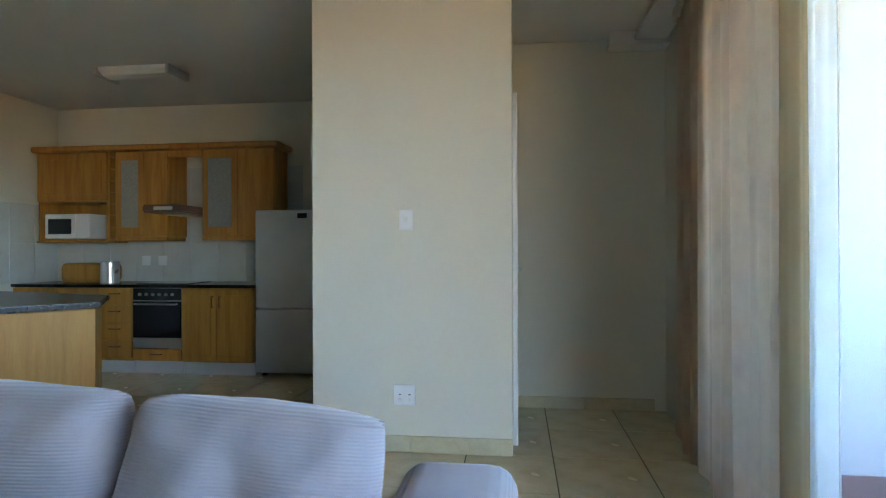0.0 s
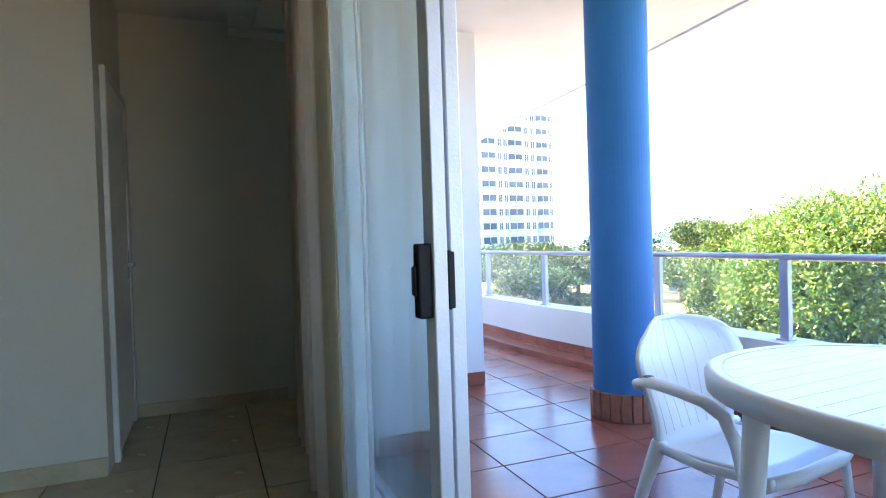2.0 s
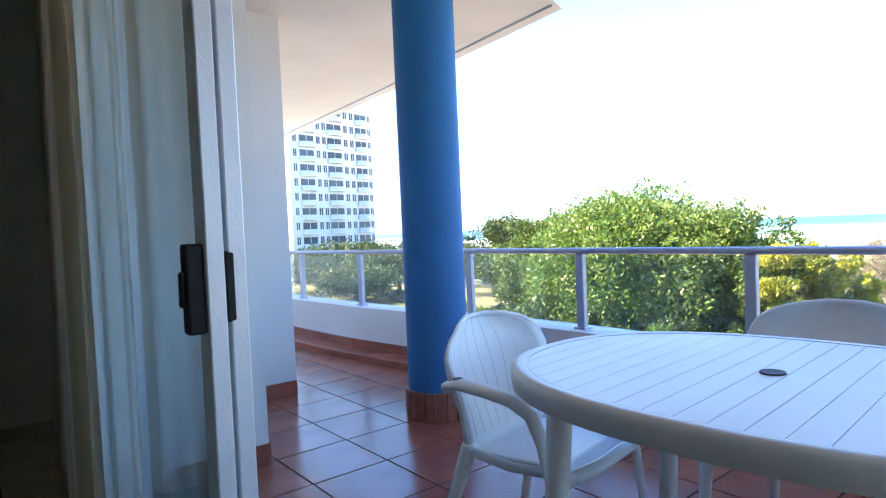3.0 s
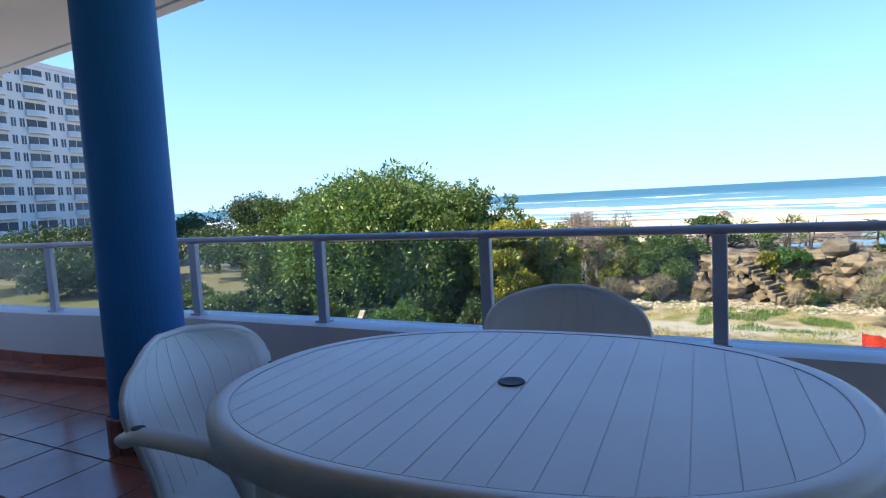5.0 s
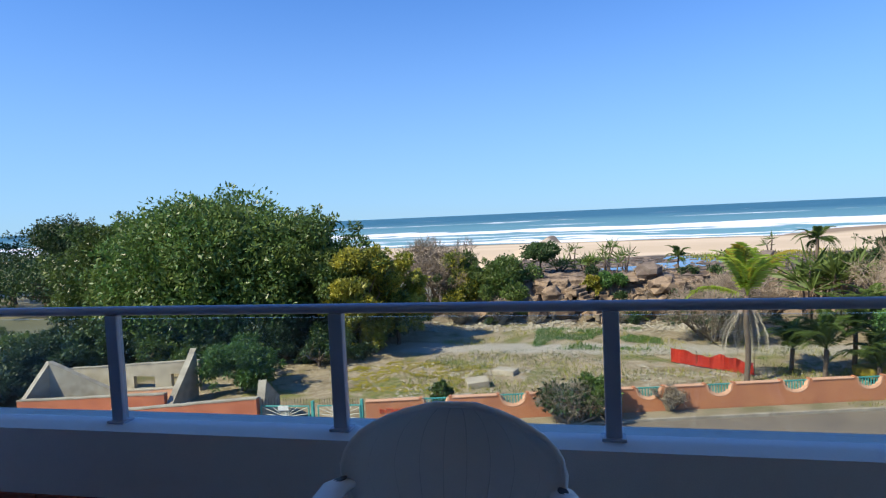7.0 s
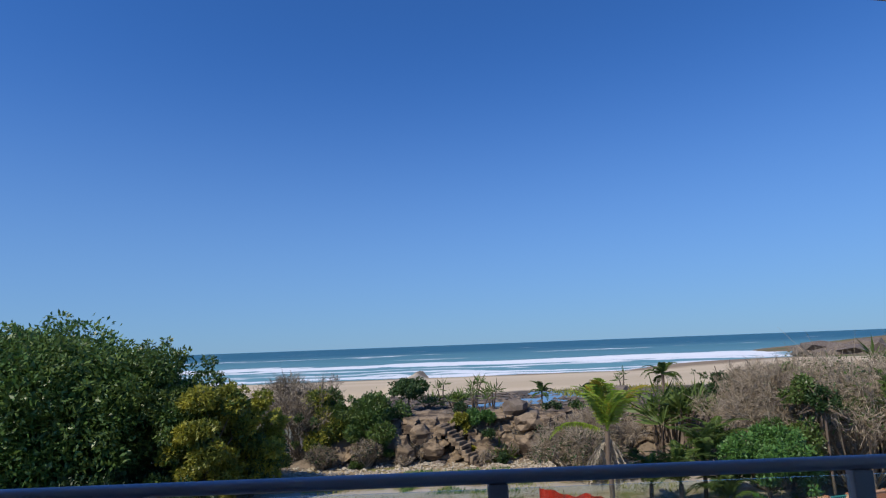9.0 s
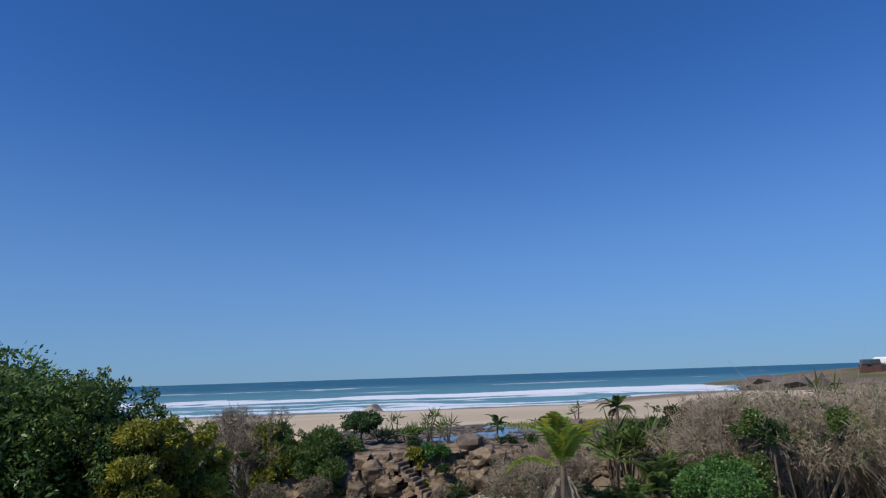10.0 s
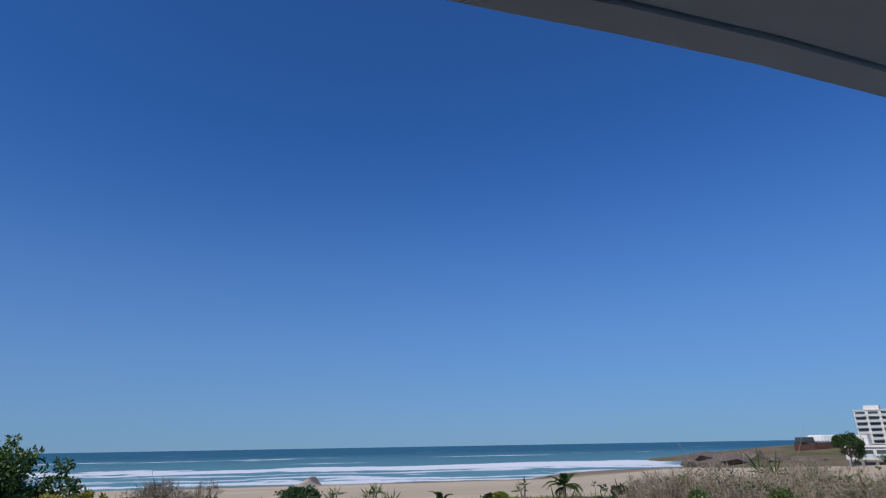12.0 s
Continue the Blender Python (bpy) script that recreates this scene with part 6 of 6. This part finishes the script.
def rock_face():
    """The broken face of the bank: ledges, overhangs and slanting cracks, with a lip on top."""
    ys, ts = np.arange(-18.0, 9.6, 0.11), np.linspace(0, 1, 46)
    verts, faces = [], []
    for yy in ys:
        for t in ts:
            z = -7.5 + 3.5 * t
            slant = z * 1.0 + 0.25 * yy + 0.5 * noise.noise(Vector((yy * 0.5, z * 0.6, 1.0)))
            ledge = math.floor(slant * 1.9) / 1.9
            block = noise.cell(Vector((yy * 0.9 + 0.35 * z + ledge * 3.1, ledge * 2.3, 0.5)))
            x = 50.6 + 1.5 * t ** 0.8 - 0.75 * block + 0.9 * noise.noise(Vector((yy * 0.22, z * 0.25, 4.0))) + 0.10 * noise.noise(Vector((yy * 3.1, z * 4.0, 2.0)))
            if t > 0.93:
                x += (t - 0.93) / 0.07 * 3.0
            fall = max(0.0, min(1.0, (9.4 - yy) / 2.0)) * max(0.0, min(1.0, (yy + 17.8) / 3.0))
            zz = -7.5 + (z + 7.5) * fall + 0.16 * noise.noise(Vector((yy * 0.8, 0.0, t * 2))) * t
            verts.append((x, yy, zz))
    n = len(ts)
    for i in range(len(ys) - 1):
        for k in range(n - 1):
            a = i * n + k
            faces.append((a, a + 1, a + n + 1, a + n))
    me = bpy.data.meshes.new("rock_face")
    me.from_pydata(verts, [], faces)
    me.materials.append(M["cliff"])
    tagged(new("rock_face", me), "brown and pale layered rock face of the bank with ledges and cracks", kind="structure")


rock_face()
for k in range(26):
    y = rs.uniform(-16, 8.5)
    t = rs.rand()
    x = 49.4 + 1.6 * t
    s = rs.uniform(0.15, 0.42)
    rock((x, y, GZ(x, y) + 0.1 * s), (s * 0.8, s * rs.uniform(0.9, 1.7), s * rs.uniform(0.45, 0.8)), turn=rs.uniform(-30, 30))
for x, y, z, a, sx, sy, sz in ((50.3, 3.0, -5.2, 12, 0.5, 0.8, 0.7), (50.5, 2.2, -6.2, -10, 0.6, 0.9, 0.9), (50.2, 4.2, -6.3, 5, 0.6, 0.7, 1.1), (50.9, -5.3, -4.7, 20, 1.0, 1.1, 0.7), (50.6, -4.9, -6.1, 0, 0.8, 0.9, 0.9), (50.8, -6.4, -5.3, 15, 0.7, 0.8, 1.0)):
    rock((x, y, z), (sx, sy, sz), "large split block standing out of the rock bank", material="cliff", turn=a)
for x, y, s in ((62, -14.0, 1.0), (62.5, -15.6, 1.2), (61.5, -16.6, 0.7), (52.5, -4.4, 1.0), (52.0, -5.6, 0.8), (51.5, -4.9, 0.9)):
    rock((x, y, GZ(x, y) + 0.3 * s), (s, s, s * 0.75), "dark blocky rock outcrop on the bank")
for k in range(9):
    s = rs.uniform(5, 10)
    x, y = 250 + rs.uniform(-14, 14), -172 + rs.uniform(-22, 22)
    rock((x, y, -8.2), (s, s * 1.3, s * 0.5), "dark brown headland rock at the edge of the surf")
stairs = empty("stone_steps", (48.95, -1.5, -7.2), "worn stone steps cut into the rock bank", "steps", turn=62)
for k in range(12):
    wide = 0.62 + rs.uniform(-0.12, 0.18)
    bm = box((k * 0.27, -wide, k * 0.235 - 0.5), (k * 0.27 + 0.36, wide, k * 0.235 + 0.05), 0.04, m=pose(0, rs.uniform(-0.1, 0.1), 0, rs.uniform(-3, 3), rs.uniform(-3, 3), rs.uniform(-4, 4)))
    part("step", bm, "cliff", stairs)
for x, y, a, sx, sy, sz in ((33.2, 6.15, 20, 0.42, 0.55, 0.42), (35.5, 5.0, -15, 0.42, 0.6, 0.34), (32.8, 1.75, 10, 0.5, 0.7, 0.32), (30.9, 6.75, 30, 0.5, 0.85, 0.2)):
    ob = part("concrete_slab", box((-sx, -sy, 0), (sx, sy, sz), 0.03, m=pose(0, 0, 0, rs.uniform(-4, 4), rs.uniform(-4, 4), 0)), "rockpale")
    ob.matrix_world = pose(x, y, -7.36, 0, 0, a)
    tagged(ob, "pale broken concrete block lying in the yard", "concrete block", "concrete blocks in the yard")


def scatter(name, n, xr, yr, size, material, label, flat=0.4, keep=None):
    """Loose pieces on the ground, one joined mesh of small lumps."""
    verts, faces = [], []
    oct_v = np.array([(1, 0, 0), (0, 1, 0), (-1, 0, 0), (0, -1, 0), (0, 0, 1), (0, 0, -1)], float)
    oct_f = [(0, 1, 4), (1, 2, 4), (2, 3, 4), (3, 0, 4), (1, 0, 5), (2, 1, 5), (3, 2, 5), (0, 3, 5)]
    for _ in range(n):
        x, y = rs.uniform(*xr), rs.uniform(*yr)
        if keep and not keep(x, y):
            continue
        s = size * rs.uniform(0.4, 1.5)
        v = oct_v * (1 + 0.4 * rs.normal(size=(6, 1))) * np.array([s, s * rs.uniform(0.6, 1.4), s * flat])
        a = rs.uniform(0, 6.3)
        v = np.stack([v[:, 0] * math.cos(a) - v[:, 1] * math.sin(a), v[:, 0] * math.sin(a) + v[:, 1] * math.cos(a), v[:, 2]], 1) + (x, y, GZ(x, y) + s * flat * 0.4)
        k = len(verts)
        verts += v.tolist()
        faces += [tuple(i + k for i in f) for f in oct_f]
    me = bpy.data.meshes.new(name)
    me.from_pydata(verts, [], faces)
    me.materials.append(M[material])
    return tagged(new(name, me), label, kind="stuff")


patchy = lambda f, th: (lambda x, y: noise.noise(Vector((x * f, y * f, 3.3))) > th)
scatter("rubble", 5200, (30.5, 41), (-13, 10), 0.085, "rockpale", "pale stones and debris strewn over the yard", keep=patchy(0.7, 0.12))
scatter("rubble", 1000, (46.5, 50.5), (-12, 13), 0.14, "rockpale", "pale rubble at the foot of the bank", 0.5)
scatter("fallen_leaves", 1100, (32, 38), (6, 14), 0.12, "palmyellow", "yellow fallen leaves under the trees", 0.15, keep=patchy(0.6, -0.1))
scatter("rubble", 1200, (52, 85), (-40, 8), 0.35, "rock", "dark loose rock on the rock flat", 0.35)


def tufts(name, n, xr, yr, size, material, label, keep=None):
    xy = np.stack([rs.uniform(*xr, n), rs.uniform(*yr, n)], 1)
    if keep:
        xy = np.array([p for p in xy if keep(*p)])
    c = np.concatenate([xy, ground_height(xy[:, 0], xy[:, 1])[:, None]], 1)
    ob = leaf_mesh(name, c, np.tile([0, 0, 1.2], (len(c), 1)), size, 0.12, material, None, tilt=0.45)
    return tagged(ob, label, kind="stuff")


tufts("grass", 12000, (31, 47), (-14, 10), 0.22, "leafy", "thin dry grass over the yard", patchy(0.35, 0.02))
tufts("grass", 9000, (31, 41), (-13, 10), 0.16, "leaf", "short green weeds in patches of the yard", patchy(0.8, 0.05))
tufts("grass", 9000, (41, 47.5), (-4, 4), 0.22, "leafbright", "green weeds near the bank", patchy(0.5, 0.0))
tufts("grass", 9000, (52, 88), (-60, -12), 0.6, "leafy", "rough grass on the bank", patchy(0.15, 0.0))


def drum(at):
    e = empty("plastic_drum", (*at, -7.285), "bright blue plastic drum with a domed lid on the street", "drum", "blue drums on the street")
    part("barrel", lathe(bmesh.new(), [(0.27, 0.0), (0.30, 0.05), (0.29, 0.30), (0.31, 0.33), (0.29, 0.36), (0.29, 0.64), (0.31, 0.67), (0.30, 0.80)], 20), "cyan", e)
    part("lid", lathe(bmesh.new(), [(0.33, 0.805), (0.33, 0.85), (0.27, 0.93), (0.14, 0.98), (0.0, 0.99)], 20), "cyan", e, smooth=True)


for at in DRUMS:
    drum(at)


def net():
    e = empty("barrier_net", (38.2, -3.75, -7.3), "red plastic safety net strung on stakes in the yard", "safety net", turn=math.degrees(math.atan2(-3.4, -2.5)))
    bm = bmesh.new()
    n = 26
    length = 4.3
    rows = []
    for i in range(n + 1):
        x = length * i / n
        w = 0.10 * math.sin(i * 0.9) + 0.05 * math.sin(i * 2.3)
        sag = 0.10 * math.sin(i * 0.45)
        rows.append([bm.verts.new((x, w * k / 3, (0.06 + 0.75 * k / 3) + (sag - 0.12 * abs(math.sin(i * 0.6))) * k / 3)) for k in range(4)])
    for a, b in zip(rows, rows[1:]):
        for k in range(3):
            bm.faces.new((a[k], b[k], b[k + 1], a[k + 1]))
    bmesh.ops.solidify(bm, geom=bm.faces[:], thickness=0.02)
    part("netting", bm, "net", e)
    for x in (0.0, 1.4, 2.9, 4.3):
        part("stake", tube(bmesh.new(), [(x, 0.03, -0.1), (x, 0.03, 0.9)], 0.02, 6), "trunk", e)


net()
tagged(part("tarpaulin", box((0, 0, 0), (1.5, 1.2, 0.5), 0.12, 2), "palmyellow"), "yellow cover behind the orange wall", "tarpaulin").matrix_world = pose(34.4, -12.9, -7.0, 0, 5, 10)


# ---- far buildings ----
def tower():
    p1, p2, p3 = Vector((54.6, 111.5)), Vector((77.2, 116.3)), Vector((53.0, 120.0))
    length, depth = (p2 - p1).length, 9.5
    e = empty("apartment_tower", (p1.x, p1.y, -7.3), "white high-rise apartment block with rows of blue-grey balconies", "apartment building", turn=math.degrees(math.atan2(p2.y - p1.y, p2.x - p1.x)))
    top = 12 * 2.98
    part("wall", box((0, 0, 0), (length, depth, top), 0.05), "facade", e)
    part("parapet", box((-0.15, -0.15, top), (length + 0.15, depth + 0.15, top + 0.9), 0.05), "facade", e)
    part("lift_house", box((8, 3, top + 0.9), (13, 7, top + 3.0), 0.05), "facade", e)
    layout = ((1.0, 0.8, 0), (2.6, 3.6, 1), (7.0, 0.9, 0), (8.6, 0.9, 0), (9.9, 3.9, 1), (14.6, 1.0, 0), (16.4, 1.0, 0), (18.0, 3.3, 1), (21.8, 0.8, 0))
    for f in range(12):
        z = f * 2.98
        for x, w, balc in layout:
            h = 2.1 if balc else 1.5
            z0 = z + (0.25 if balc else 0.9)
            win = part("window", box((x, -0.03, z0), (x + w, 0.06, z0 + h)), "winglass", e)
            part("window_frame", box((x + w / 2 - 0.05, -0.06, z0), (x + w / 2 + 0.05, -0.03, z0 + h)), "facade", win)
            if balc:
                bm = bmesh.new()
                pts = [(x - 0.2, 0)] + [(x - 0.2 + (w + 0.4) * t, -0.55 - 0.75 * math.sin(math.pi * t)) for t in np.linspace(0, 1, 7)] + [(x + w + 0.2, 0)]
                b = part("balcony", prism(pts, z - 0.08, z + 0.14, bm), "facade", e)
                part("balcony_panel", prism(pts, z + 0.145, z + 0.98), "balcblue", b, "blue-grey balcony panel")
        for y in (2.0, 5.5):
            part("window", box((-0.05, y, z + 0.9), (0.03, y + 1.2, z + 2.2)), "winglass", e)


tower()


def ship_house():
    e = empty("beach_restaurant", (300, -258, 0.6), "long low ship-shaped building with a dark rusty hull and white roof", "building", turn=86)
    pts = [(-16, -4), (10, -4), (17, -1), (19, 0), (17, 1), (10, 4), (-16, 4)]
    part("hull", prism(pts, -5.5, -1.2), "hull", e, "dark rusty hull-like wall")
    part("roof", prism([(x * 0.75 - 3, y * 0.9) for x, y in pts], -1.1, 2.6, bevel=0.6), "foam", e, "white canvas roof")
    part("bridge", box((9, -3, -1.1), (16, 3, 1.6), 0.3), "winglass", e, "dark upper cabin")
    for k in range(13):
        part("rail_post", box((-15.5 + k * 1.9, 3.6, -1.2), (-15.2 + k * 1.9, 3.9, 0.2)), "facade", e)


ship_house()


def headland_block(at, turn, size, floors, bays, label):
    e = empty("apartment_block", (at[0], at[1], GZ(at[0], at[1]) - 1.2), label, "apartment building", turn=turn)
    w, d, h = size
    part("wall", box((0, 0, 0), (w, d, h), 0.1), "facade", e)
    part("roof", box((-0.4, -0.4, h), (w + 0.4, d + 0.4, h + 0.5), 0.05), "facade", e)
    fh = h / floors
    for f in range(floors):
        for b in range(bays):
            x = (b + 0.12) * w / bays
            ww = w / bays * 0.76
            win = part("window", box((x, -0.1, f * fh + 0.5), (x + ww, 0.1, f * fh + fh - 0.6)), "winglass", e)
            bal = part("balcony", box((x - 0.3, -1.5, f * fh), (x + ww + 0.3, -0.1, f * fh + 0.3)), "facade", e)
            part("balcony_panel", box((x - 0.3, -1.5, f * fh + 0.3), (x + ww + 0.3, -1.4, f * fh + 1.3)), "balcblue", bal)
    part("penthouse", box((w * 0.2, 2, h + 0.5), (w * 0.5, d - 2, h + 3.0), 0.1), "facade", e)


headland_block((331, -308, 2.5), -140, (26, 14, 20), 6, 4, "white apartment block with balconies on the headland")
headland_block((318, -345, 2.0), -140, (30, 14, 9), 3, 5, "white low apartment block on the headland")
headland_block((142, -124, -7.5), -150, (9, 7, 5.5), 2, 3, "cream beach house with an orange wall below the headland")
sloped_wall("garden_wall", (138, -128), (146, -140), -7.6, -5.4, -5.4, 0.4, "orange", "orange garden wall of a beach house", "orange_trim")
